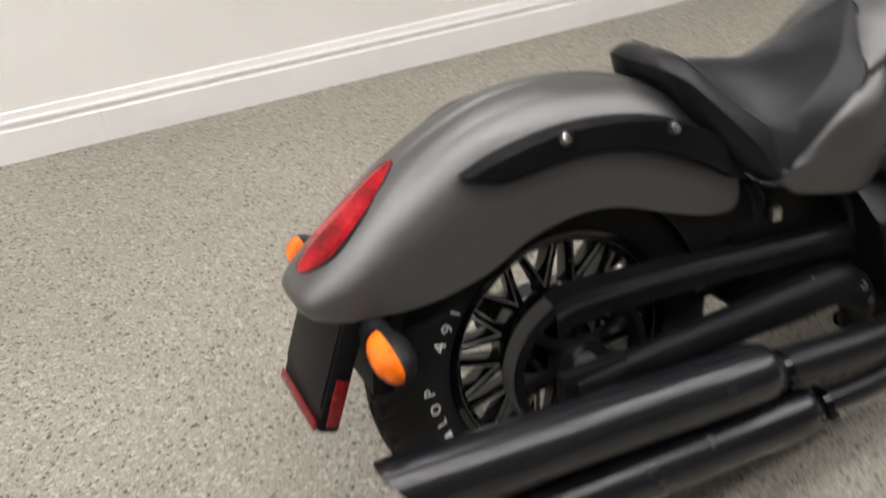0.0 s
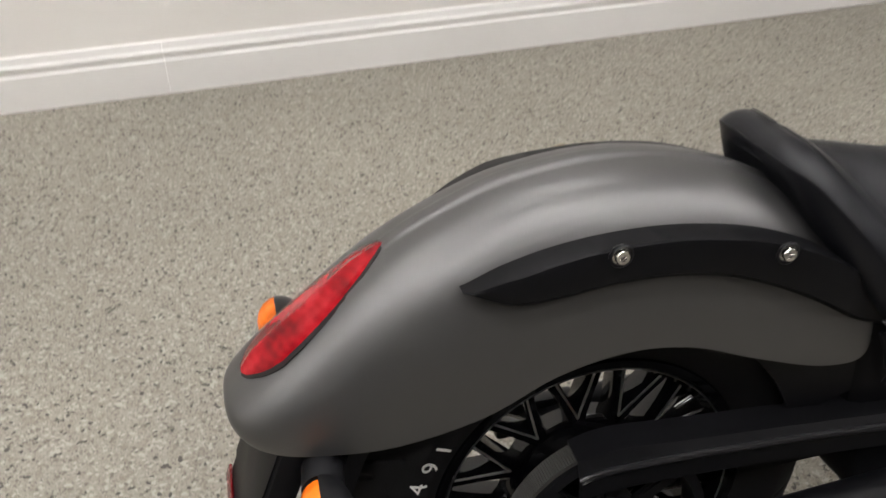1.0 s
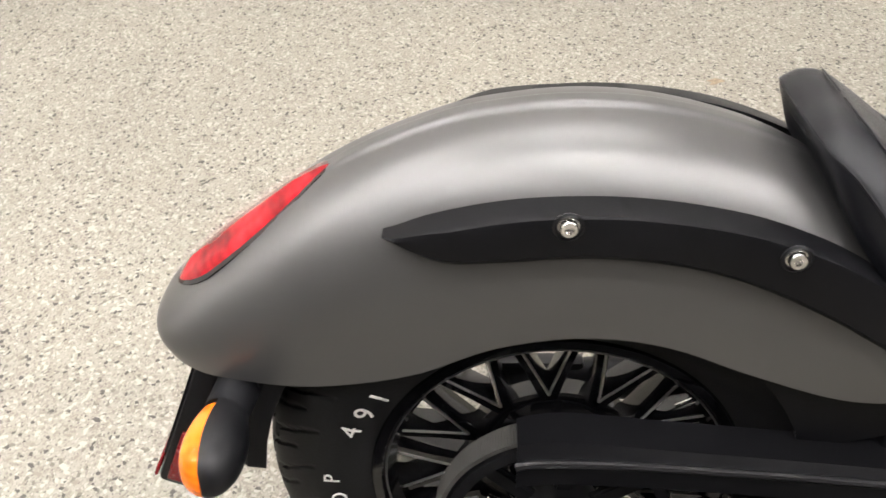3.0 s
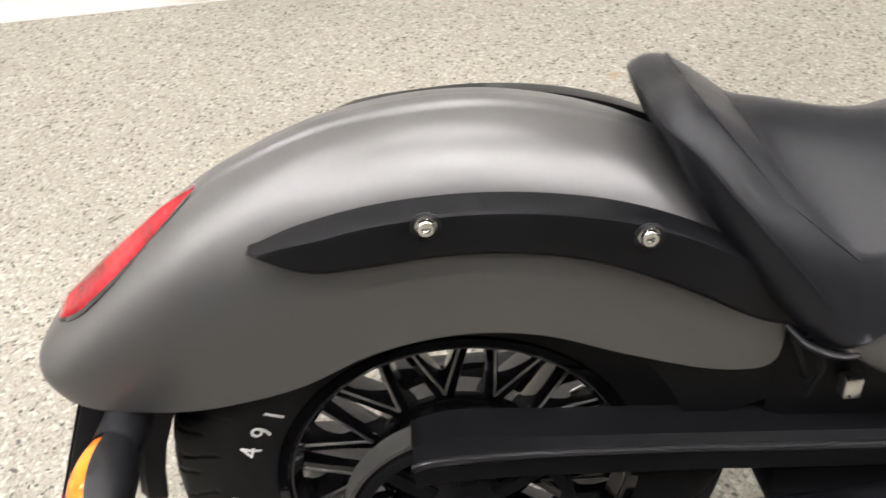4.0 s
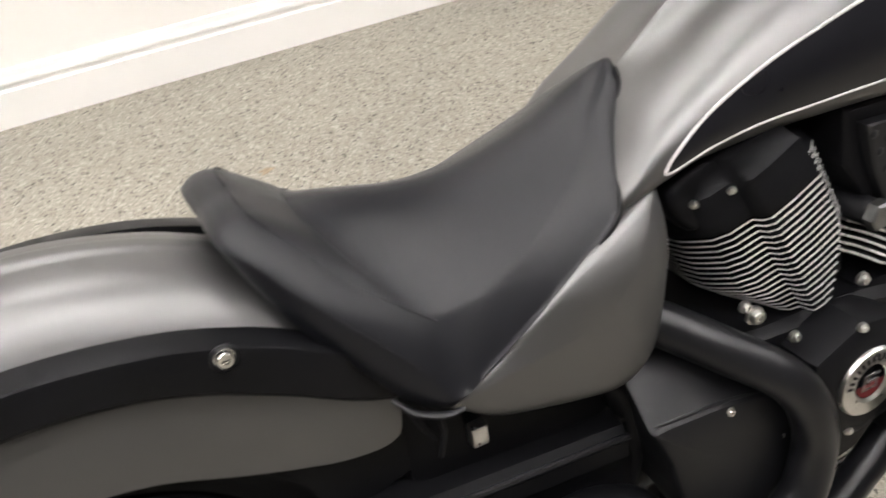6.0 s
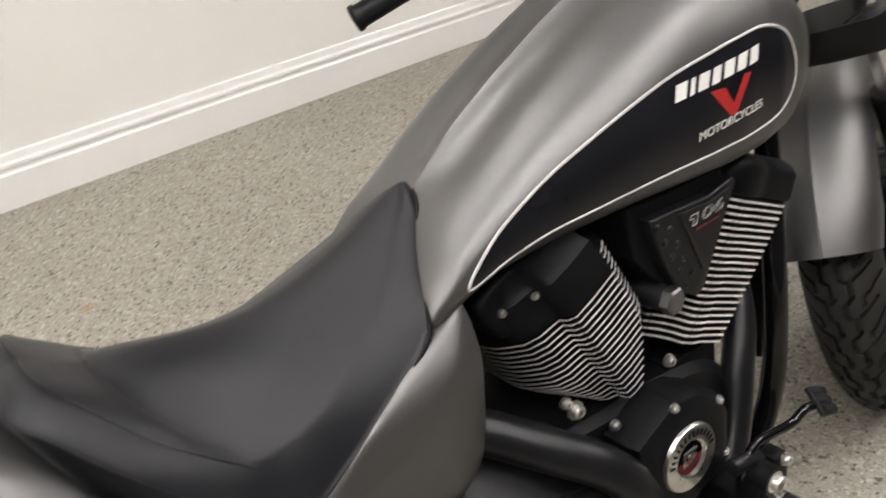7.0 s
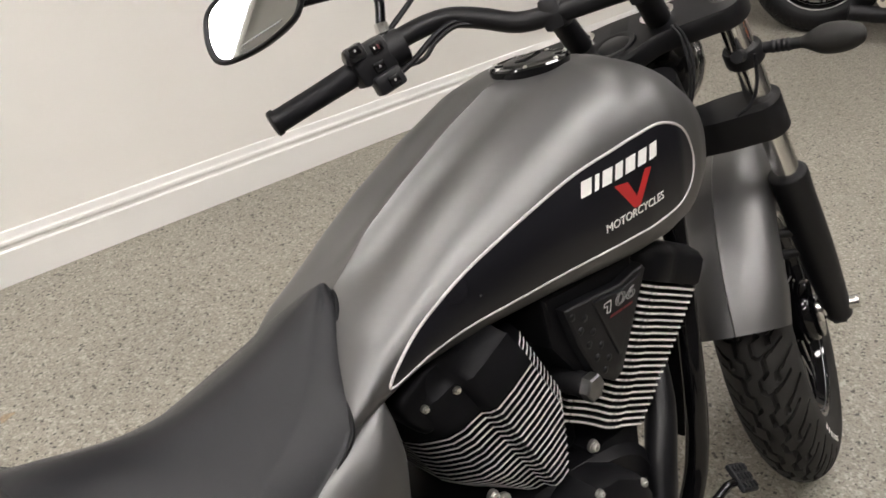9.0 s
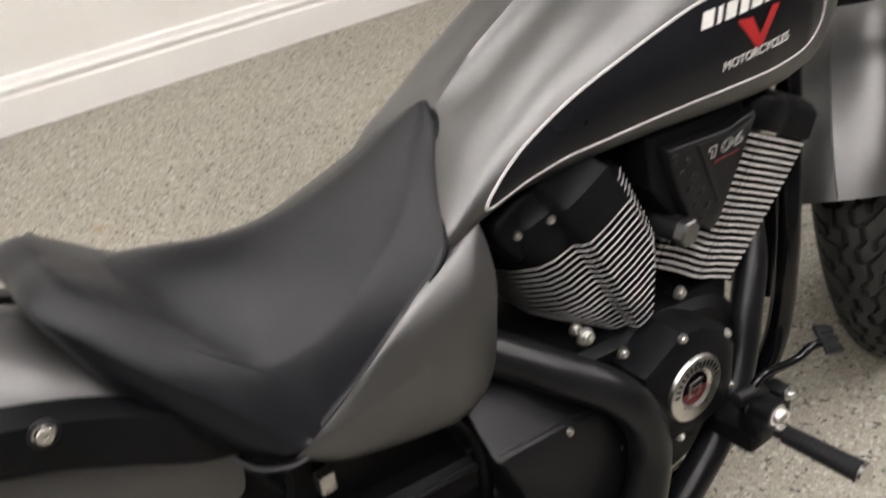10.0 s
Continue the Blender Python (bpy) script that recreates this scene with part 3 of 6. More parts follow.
def tail_light():
    root = new("tail_light")
    root.parent = bike
    tagged(root, "slim teardrop red tail light with black bezel")
    ku = [1.98, 2.08, 2.2, 2.4, 2.6, 2.85, 3.1, 3.35, 3.55, 3.8, 4.0, 4.08]
    kw = [0.010, 0.022, 0.030, 0.040, 0.046, 0.050, 0.049, 0.045, 0.040, 0.029, 0.014, 0.003]
    for name, grow, rise, material, lab in (("bezel", 0.0015, 0.0010, GLOSS_M, "black bezel"), ("lens", -0.003, 0.0035, LENS_RED, "ribbed red lens")):
        bm = bmesh.new()
        rings = []
        for f in np.linspace(0, 1, 40):
            u = 1.98 + (4.08 - 1.98) * f
            w = max(0.003, np.interp(u, ku, kw) + grow)
            e = min(1.0, 6 * f + 0.05, 6 * (1 - f) + 0.05)
            ring = []
            for j in range(17):
                t = -1 + 2 * j / 16
                ring.append(fender_point(u, t * w, 0.0015 + rise * e * (1 - abs(t) ** 4) + (0.0035 * e * max(0.0, 1 - abs(t) / 0.45) if name == "lens" else 0.0)))
            ring += [fender_point(u, w, -0.004), fender_point(u, 0, -0.006), fender_point(u, -w, -0.004)]
            rings.append(ring)
        loft(bm, rings)
        part(name, bm, material, root, lab)


def number_plate():
    root = new("number_plate_bracket")
    root.parent = bike
    tagged(root, "black number plate bracket with red reflectors")
    # a flat panel hanging behind the wheel; local x points back, z up along it
    m = Matrix.Translation((-0.342, 0, 0.535)) @ Matrix.Rotation(radians(23), 4, "Y")
    bm = bmesh.new()
    box(bm, (-0.008, -0.092, -0.194), (0.026, 0.092, -0.016), 0.007, m)
    part("panel", bm, MATTE_M, root, "black plastic panel")
    bm = bmesh.new()
    box(bm, (-0.0105, -0.086, -0.155), (-0.0085, 0.086, -0.012), 0.0008, m)
    part("plate", bm, MATTE_M, root, "blank black plate")
    bm = bmesh.new()
    box(bm, (0.018, -0.035, -0.07), (0.040, 0.035, 0.02), 0.008, m)
    part("bracket", bm, PLASTIC_M, root, "black plastic bracket")
    bm = bmesh.new()
    box(bm, (-0.0135, -0.087, -0.193), (-0.009, 0.087, -0.177), 0.002, m)
    part("reflector", bm, REFLECT_RED, root, "red reflector strip")
    for s in (-1, 1):
        bm = bmesh.new()
        box(bm, (0.001, s * 0.0935 - 0.003, -0.182), (0.022, s * 0.0935 + 0.003, -0.106), 0.0055, m)
        part("side_reflector", bm, REFLECT_RED, root, "red side reflector")


def indicator(s):
    """A teardrop turn signal that stands out sideways from under the fender: ribbed stem, housing in front, lens behind."""
    root = new("rear_indicator")
    root.parent = bike
    tagged(root, "teardrop-shaped black turn signal with an amber lens")
    rise, back = (-0.004, -0.320) if s < 0 else (0.026, -0.333)
    axis = lambda y: np.array((back, s * y, 0.500 + rise - 0.06 * (y - 0.10)))
    prof = spline([(0.118, 0.0225, 0), (0.132, 0.0255, 0), (0.147, 0.0300, 0), (0.164, 0.0325, 0), (0.181, 0.0320, 0), (0.197, 0.0270, 0), (0.209, 0.0180, 0), (0.2155, 0.0040, 0)], 28)
    cut = radians(9)
    for name, lo, hi, material, lab in (("lens", math.pi / 2 + cut, 3 * math.pi / 2 - cut, LENS_AMBER, "amber lens"), ("housing", -math.pi / 2 - cut, math.pi / 2 + cut, PLASTIC_M, "satin black housing")):
        bm = bmesh.new()
        rings = []
        for y, r, _ in (prof if name == "housing" else prof[4:]):
            k = 1.0 if name == "housing" else 0.985
            rings.append([axis(y) + np.array((0.93 * k * r * math.cos(g), 0, 0.94 * k * r * math.sin(g))) for g in np.linspace(lo, hi, 19)])
        loft(bm, rings)
        part(name, bm, material, root, lab, sharp=60)
    bm = bmesh.new()
    n = 25
    tube(bm, [axis(0.030) + np.array((0.012, 0, -0.004))] + [axis(0.05 + 0.075 * i / (n - 1)) + np.array((0.008 * (1 - i / n), 0, 0)) for i in range(n)],
         [0.0225] + [0.0225 + (0.0013 if i % 3 == 1 and 3 < i < 15 else 0) for i in range(n)], n=78, seg=20)
    part("stem", bm, GRIP_M, root, "ribbed black rubber stem")


# half outlines of the seat from its rear centre round to the nose: skirt hem, lower seam, crest seam, inner seam
HEM = [(0.216, 0, 0.744), (0.217, 0.042, 0.738), (0.227, 0.070, 0.721), (0.248, 0.093, 0.682), (0.273, 0.109, 0.650), (0.302, 0.124, 0.612), (0.332, 0.137, 0.576), (0.368, 0.147, 0.557), (0.412, 0.149, 0.580),
       (0.456, 0.146, 0.606), (0.515, 0.138, 0.640), (0.572, 0.123, 0.668), (0.594, 0.102, 0.692), (0.622, 0.062, 0.728), (0.652, 0.026, 0.762), (0.668, 0, 0.772)]
LOW_SEAM = [(0.2095, 0, 0.760), (0.2105, 0.042, 0.758), (0.2170, 0.069, 0.752), (0.2365, 0.090, 0.737), (0.267, 0.112, 0.702), (0.306, 0.128, 0.658), (0.343, 0.141, 0.615), (0.377, 0.151, 0.567), (0.416, 0.152, 0.588),
            (0.458, 0.149, 0.612), (0.516, 0.141, 0.646), (0.575, 0.125, 0.674), (0.596, 0.104, 0.698), (0.624, 0.063, 0.734), (0.653, 0.027, 0.768), (0.669, 0, 0.778)]
CREST = [(0.243, 0, 0.776), (0.2440, 0.034, 0.774), (0.252, 0.060, 0.765), (0.280, 0.080, 0.732), (0.311, 0.0955, 0.6947), (0.339, 0.1075, 0.671), (0.3666, 0.1155, 0.6473), (0.3905, 0.1215, 0.6330), (0.4285, 0.1255, 0.6475),
         (0.468, 0.1225, 0.6635), (0.507, 0.113, 0.680), (0.549, 0.097, 0.7015), (0.585, 0.0735, 0.727), (0.613, 0.048, 0.753), (0.645, 0.022, 0.777), (0.664, 0, 0.789)]
INNER = [(0.293, 0, 0.746), (0.296, 0.025, 0.740), (0.304, 0.052, 0.728), (0.3207, 0.074, 0.7045), (0.3388, 0.0885, 0.6825), (0.3537, 0.100, 0.6645), (0.3715, 0.109, 0.648), (0.394, 0.1155, 0.6385), (0.430, 0.1165, 0.6540),
         (0.468, 0.1125, 0.6705), (0.507, 0.102, 0.687), (0.547, 0.086, 0.709), (0.580, 0.063, 0.7335), (0.606, 0.040, 0.757), (0.635, 0.018, 0.779), (0.655, 0, 0.791)]


def seat():
    n = 96
    def far_side(p):
        """The cushion sits a little higher on the stand's side."""
        f = min(1.2, max(0.0, p[1] / 0.1))
        return (p[0] - 0.010 * f * min(1.0, max(0.0, (0.36 - p[0]) / 0.1)), p[1], p[2] + 0.016 * f * min(1.0, max(0.0, (0.46 - p[0]) / 0.14)))
    hem, low, crest, inner = (spline(c, n) for c in (HEM, LOW_SEAM, CREST, INNER))
    ridge = spline([(0.290, 0, 0.745), (0.33, 0, 0.741), (0.376, 0, 0.733), (0.412, 0, 0.7255), (0.45, 0, 0.7225), (0.495, 0, 0.728), (0.54, 0, 0.740), (0.575, 0, 0.753), (0.605, 0, 0.768), (0.638, 0, 0.784), (0.660, 0, 0.793)], 60)
    bm = bmesh.new()
    sections = []
    for k in range(n):
        b, e, c, s = hem[k], low[k], crest[k], inner[k]
        f = k / (n - 1) * (len(HEM) - 1)
        # the bolster's seams meet at the lowest point; from there a soft edge runs up to the nose
        w = min(1.0, max(0.0, (f - 2.0) / 5.0))
        w = w * w * (3 - 2 * w)
        zc = float(np.interp(s[0], [q[0] for q in ridge], [q[2] for q in ridge]))
        out = np.array((-0.25, 0.8, 0.4)) if k < n * 0.45 else np.array((0.0, 0.8, 0.5))
        out = out * min(1.0, k / 8, (n - 1 - k) / 8) + np.array((-1.2, 0.0, 0.7)) * max(0.0, 1 - k / 14)
        half = [b * np.array((1, 0.75, 1)), b, b + (e - b) * 0.5 + out * 0.002, b + (e - b) * 0.88 + out * 0.001, e]
        bulge = 0.006 * (1 - 0.7 * w)
        for g in (0.14, 0.32, 0.5, 0.68, 0.86):
            half.append(e + (c - e) * g + out * bulge * math.sin(math.pi * g))
        half.append(c)
        for g in (0.25, 0.5, 0.75):
            half.append(c + (s - c) * g + np.array((0, 0, 0.0015 * math.sin(math.pi * g))))
        half.append(s)
        for g in (0.94, 0.87, 0.79, 0.70, 0.60, 0.48, 0.36, 0.24, 0.12, 0.0):
            rise = 1 - 1.29 * (g - 0.225) if g > 0.45 else 1 - 1.29 * g * g / 0.9
            half.append(np.array((s[0], s[1] * g, s[2] + (zc - s[2]) * rise)))
        half = np.array(half)
        for _ in range(int(round(1 + 2 * w + 2 * min(1.0, max(0.0, (f - 9) / 3))))):
            half[6:-1] = 0.5 * half[6:-1] + 0.25 * (half[5:-2] + half[7:])
        sections.append(half)
    # even the cushion out along its length
    for _ in range(14):
        for k in range(20, n - 4):
            sections[k][12:, 2] = 0.5 * sections[k][12:, 2] + 0.25 * (sections[k - 1][12:, 2] + sections[k + 1][12:, 2])
    loft(bm, [[far_side(p) for p in half] + [(p[0], -p[1], p[2]) for p in reversed(half[:-1])] for half in sections], caps=False)
    bmesh.ops.remove_doubles(bm, verts=bm.verts, dist=1e-5)
    ob = part("seat", bm, SEAT_M, bike, "black vinyl solo seat with a raised rear bolster", sharp=75)
    for line, k1 in ((low, 40), (crest, 43), (inner, 40)):
        for s in (-1, 1):
            bm = bmesh.new()
            tube(bm, [far_side((p[0], s * p[1], p[2] + 0.0002)) for p in line[1:k1]], 0.0009, n=60, seg=6)
            part("seam", bm, SEAT_M, ob, "stitched seam of the bolster")
    # dark strip that stands in for the shaded gap between seat and tank
    for s in (-1, 1):
        bm = bmesh.new()
        tube(bm, [far_side((p[0] + 0.002, s * (p[1] + 0.0005), p[2] - 0.002)) for p in low[62:96:3]], [0.0006, 0.0022] + [0.0030] * 8 + [0.0026], n=60, seg=8)
        part("seat_shadow_line", bm, MATTE_M, ob, "dark strip for the shadow line between seat and tank")
    bm = bmesh.new()
    tube(bm, [(0.318, -0.132, 0.580), (0.332, -0.145, 0.567), (0.350, -0.151, 0.559), (0.366, -0.155, 0.556), (0.380, -0.156, 0.557)], [0.003, 0.0042, 0.0045, 0.004, 0.003], n=24, seg=10, flat=0.6)
    part("seat_lip", bm, BLACK_M, ob, "thin black metal lip")


def side_panel(s):
    out = [(0.371, 0.560), (0.420, 0.584), (0.457, 0.609), (0.496, 0.635), (0.535, 0.656), (0.567, 0.668), (0.598, 0.678), (0.630, 0.688), (0.638, 0.682), (0.637, 0.655), (0.630, 0.595), (0.617, 0.532), (0.597, 0.503), (0.562, 0.489), (0.520, 0.494), (0.468, 0.506), (0.417, 0.521), (0.384, 0.543)]
    o = np.array(smooth_outline(out, 96))
    c = np.array((0.535, 0.590))
    bm = bmesh.new()
    rings = []
    for f, y in ((0.985, 0.105), (1.0, 0.138), (0.9985, 0.1435), (0.990, 0.1465), (0.965, 0.1485), (0.88, 0.1510), (0.68, 0.1545), (0.42, 0.1575), (0.16, 0.1590)):
        rings.append([(c[0] + (p[0] - c[0]) * f, s * (y - 0.010 * max(0, (c[0] + (p[0] - c[0]) * f - 0.54) / 0.09) ** 2 - 0.022 * max(0, min(1.0, (c[1] + (p[1] - c[1]) * f - 0.625) / 0.055)) ** 1.5), c[1] + (p[1] - c[1]) * f) for p in o])
    loft(bm, rings)
    part("side_panel", bm, GREY_M, bike, "satin grey side panel under the seat", sharp=50)


TX = [0.585, 0.60, 0.64, 0.69, 0.74, 0.80, 0.88, 0.974, 1.04, 1.11, 1.17, 1.215, 1.245]
TZT = [0.690, 0.712, 0.757, 0.789, 0.823, 0.858, 0.899, 0.939, 0.9525, 0.9465, 0.925, 0.895, 0.85]
TZB = [0.668, 0.668, 0.680, 0.694, 0.70, 0.705, 0.706, 0.703, 0.70, 0.70, 0.705, 0.72, 0.76]
TW = [0.110, 0.119, 0.124, 0.127, 0.136, 0.147, 0.158, 0.168, 0.171, 0.168, 0.156, 0.135, 0.090]


def tank_row(x):
    return np.interp(x, TX, TZT), np.interp(x, TX, TZB), np.interp(x, TX, TW)


def tank_y(x, z):
    """Half width of the tank at a height."""
    zt, zb, w = tank_row(x)
    zw = zb + 0.42 * (zt - zb)
    if z >= zw:
        return w * max(0, 1 - min(1, (z - zw) / (zt - zw)) ** 2.55) ** (1 / 2.55)
    return w * (0.72 + 0.28 * math.sqrt(max(0, 1 - min(1, (zw - z) / (zw - zb)) ** 2)))


def fuel_tank():
    bm = bmesh.new()
    rings = []
    for x in np.concatenate([np.linspace(0.585, 0.62, 6, endpoint=False), np.linspace(0.62, 1.2, 48, endpoint=False), np.linspace(1.2, 1.245, 8)]):
        zt, zb, w = tank_row(x)
        zw = zb + 0.42 * (zt - zb)
        half = []
        for y, z in superellipse(22, 2.55, w, zt - zw):
            z += zw
            k = min(1, max(0, (x - 0.66) / 0.06)) * min(1, max(0, (0.985 - x) / 0.03))
            z += k * (0.0105 * math.exp(-abs(y) / 0.010) - 0.007 * math.exp(-((y - 0.035) / 0.022) ** 2))
            half.append((y, z))
        for i in range(1, 10):
            a = i / 9 * math.pi / 2
            half.append((w * (0.72 + 0.28 * math.cos(a)), zw - (zw - zb) * math.sin(a)))
        half.append((w * 0.4, zb + 0.01))
        rings.append([(x, y, z) for y, z in reversed(half[1:])] + [(x, -y, z) for y, z in half])
    loft(bm, rings)
    tank = part("fuel_tank", bm, GREY_M, bike, "satin grey fuel tank with a sharp spine", sharp=70)
    # dark decal with a pale outline, both sides
    up = [(0.640, 0.709), (0.650, 0.722), (0.685, 0.750), (0.755, 0.790), (0.837, 0.823), (0.927, 0.851), (1.025, 0.866), (1.084, 0.866), (1.126, 0.845), (1.144, 0.805)]
    lo = [(0.640, 0.705), (0.656, 0.706), (0.738, 0.728), (0.817, 0.735), (0.905, 0.740), (1.003, 0.742), (1.060, 0.744), (1.105, 0.752), (1.135, 0.772), (1.144, 0.803)]
    u, l = spline(up, 60), spline(lo, 60)
    for s in (-1, 1):
        bm = bmesh.new()
        rings = []
        for a, b in zip(u, l):
            pts = [a + (b - a) * t for t in np.linspace(0, 1, 12)]
            rings.append([(p[0], s * (tank_y(*p) + 0.0012), p[1]) for p in pts])
        loft(bm, rings, closed=False, caps=False)
        part("tank_decal", bm, DECAL_M, tank, "glossy blue-black decal", sharp=80)
        bm = bmesh.new()
        line = [*u, *reversed(l[:-1])]
        tube(bm, [(p[0], s * (tank_y(*p) + 0.0008), p[1]) for p in line[::2]] + [(u[0][0], s * (tank_y(*u[0]) + 0.0008), u[0][1])], 0.0019, n=160, seg=8)
        part("pinstripe", bm, STRIPE_M, tank, "thin silver pinstripe")
    # emblem of plain shapes on the side that shows

    def on_tank(cx, cz, tilt):
        ca, sa = math.cos(tilt), math.sin(tilt)

        def where(p, q, h):
            x, z = cx + p * ca - q * sa, cz + p * sa + q * ca
            return (x, -(tank_y(x, z) + 0.0022 + h), z)
        return where
    tilt = radians(5.0)
    cols = [(-0.076, -0.060), (-0.054, -0.048), (-0.042, -0.027), (-0.021, -0.008), (-0.002, 0.015), (0.021, 0.036), (0.043, 0.058)]
    for a, b in cols:
        laid("emblem_bar", bars([(a, b, -0.0085, 0.0085)], 0.45), on_tank(0.998, 0.838, tilt), LETTER_M, tank, "white emblem bar")
    laid("emblem_chevron", ([(-0.033, 0.018, 0), (-0.009, 0.016, 0), (0.005, -0.006, 0), (0.024, 0.023, 0), (0.036, 0.022, 0), (0.011, -0.020, 0), (0.000, -0.020, 0)], [(0, 1, 2, 6), (2, 5, 6), (2, 3, 4, 5)]), on_tank(1.004, 0.803, 0.0), RED_M, tank, "red chevron emblem")
    laid("emblem_word", lettering("MOTORCYCLES", 0.0155), on_tank(1.008, 0.7765, radians(4.5)), LETTER_M, tank, "small white lettering")
    # filler cap
    c = np.array((1.033, 0.0, 0.9520))
    n = np.array((-0.06, 0.05, 1.0))
    n = n / np.linalg.norm(n)
    lie = Matrix.Translation(c) @ Vector(n).to_track_quat("Z", "X").to_matrix().to_4x4()
    bm = bmesh.new()
    lathe(bm, [(0.0001, -0.012), (0.052, -0.012), (0.054, 0.0005), (0.052, 0.003), (0.046, 0.004), (0.043, 0.002), (0.0001, 0.002)], c, tuple(n), seg=56)
    cap = part("filler_cap", bm, GLOSS_M, tank, "round black flush filler cap")
    bm = bmesh.new()
    lathe(bm, [(0.0001, 0.001), (0.034, 0.001), (0.034, 0.0045), (0.031, 0.0058), (0.0001, 0.0058)], c, tuple(n), seg=44)
    part("cap_disc", bm, CAP_M, cap, "satin grey cap disc")
    bm = bmesh.new()
    box(bm, (-0.024, -0.008, 0.005), (0.024, 0.008, 0.010), 0.003, lie @ Matrix.Rotation(radians(55), 4, "Z"))
    part("cap_lever", bm, GLOSS_M, cap, "black flip lever")
    for k in range(7):
        a = 2 * math.pi * k / 7
        bolt("cap_screw", np.array(lie @ Vector((0.048 * math.cos(a), 0.048 * math.sin(a), 0.003))), 0.0026, cap, tuple(n), BRUSHED_M)


# outlines of the cooling fins: fore-aft from the crease, and outward
REAR_FIN = [(-0.078, 0.050), (-0.072, 0.072), (-0.064, 0.086), (-0.051, 0.105), (-0.034, 0.116), (-0.016, 0.1205), (-0.007, 0.123), (-0.002, 0.134), (0.006, 0.1405), (0.034, 0.143), (0.072, 0.143), (0.077, 0.136), (0.083, 0.133), (0.092, 0.126), (0.098, 0.105), (0.100, 0.060)]
FRONT_FIN = [(-0.112, 0.060), (-0.108, 0.090), (-0.075, 0.100), (-0.058, 0.112), (-0.050, 0.126), (-0.030, 0.130), (-0.006, 0.128), (0.000, 0.1245), (0.012, 0.1255), (0.068, 0.1265), (0.073, 0.119), (0.082, 0.116), (0.086, 0.100), (0.088, 0.050)]


def ring_of(half, k=1.0, grow=0.0):
    return [(u * k, -v - grow) for u, v in half] + [(u * k, v + grow) for u, v in reversed(half)]


def cylinder(name, top, u_dir, step, first, count, outline, taper, label):
    """A finned barrel: each fin a piece of its own; top is the crease of fin 0; taper(f) narrows the fins."""
    root = new(name)
    root.parent = bike
    tagged(root, label)
    u = Vector((u_dir[0], 0, u_dir[1])).normalized()
    up = Vector((-u.z, 0, u.x))
    bm = bmesh.new()
    out = ring_of(outline)
    t = 0.0016
    loft(bm, [[(a, b, -t) for a, b in out], [(a, b, t) for a, b in out]], mat=1)
    for f in bm.faces:
        if len(f.verts) > 4:
            f.material_index = 0
    fin = part("fin", bm, CAST_M, root, "black fin with a machined bright edge", sharp=25, extra=(FIN_M,))
    frame_m = Matrix(((u.x, 0, up.x, 0), (0, 1, 0, 0), (u.z, 0, up.z, 0), (0, 0, 0, 1)))
    for k in range(first, count):
        p = Vector((top[0] + step[0] * k, 0, top[1] + step[1] * k))
        m = Matrix.Translation(p) @ frame_m @ Matrix.Diagonal((taper(max(0, k / (count - 1))), 1, 1, 1))
        if k == first:
            fin.matrix_local = m
        else:
            o = new("fin", fin.data)
            o.parent, o.matrix_local = root, m
    bm = bmesh.new()
    rings = []
    for f in np.linspace(0, 1.03, 8):
        p = Vector((top[0] + step[0] * (count - 1) * f, 0, top[1] + step[1] * (count - 1) * f))
        rings.append([p + u * a * taper(min(1, f)) * 0.86 + Vector((0, b * 0.9, 0)) for a, b in ring_of(outline)])
    loft(bm, rings)
    part("barrel", bm, CAST_M, root, "black barrel")
    return root, u, up


def head_block(root, crease, u, up, outline, rows, shift=0.0):
    """A cylinder head over the fins, of the fins' outline; rows of height, width, depth."""
    bm = bmesh.new()
    loft(bm, [[Vector((crease[0], 0, crease[1])) + u * (a * k + shift) + up * h + Vector((0, b * d, 0)) for a, b in ring_of(outline)] for h, k, d in rows])
    return part("cylinder_head", bm, CAST_M, root, "black cylinder head", sharp=42)


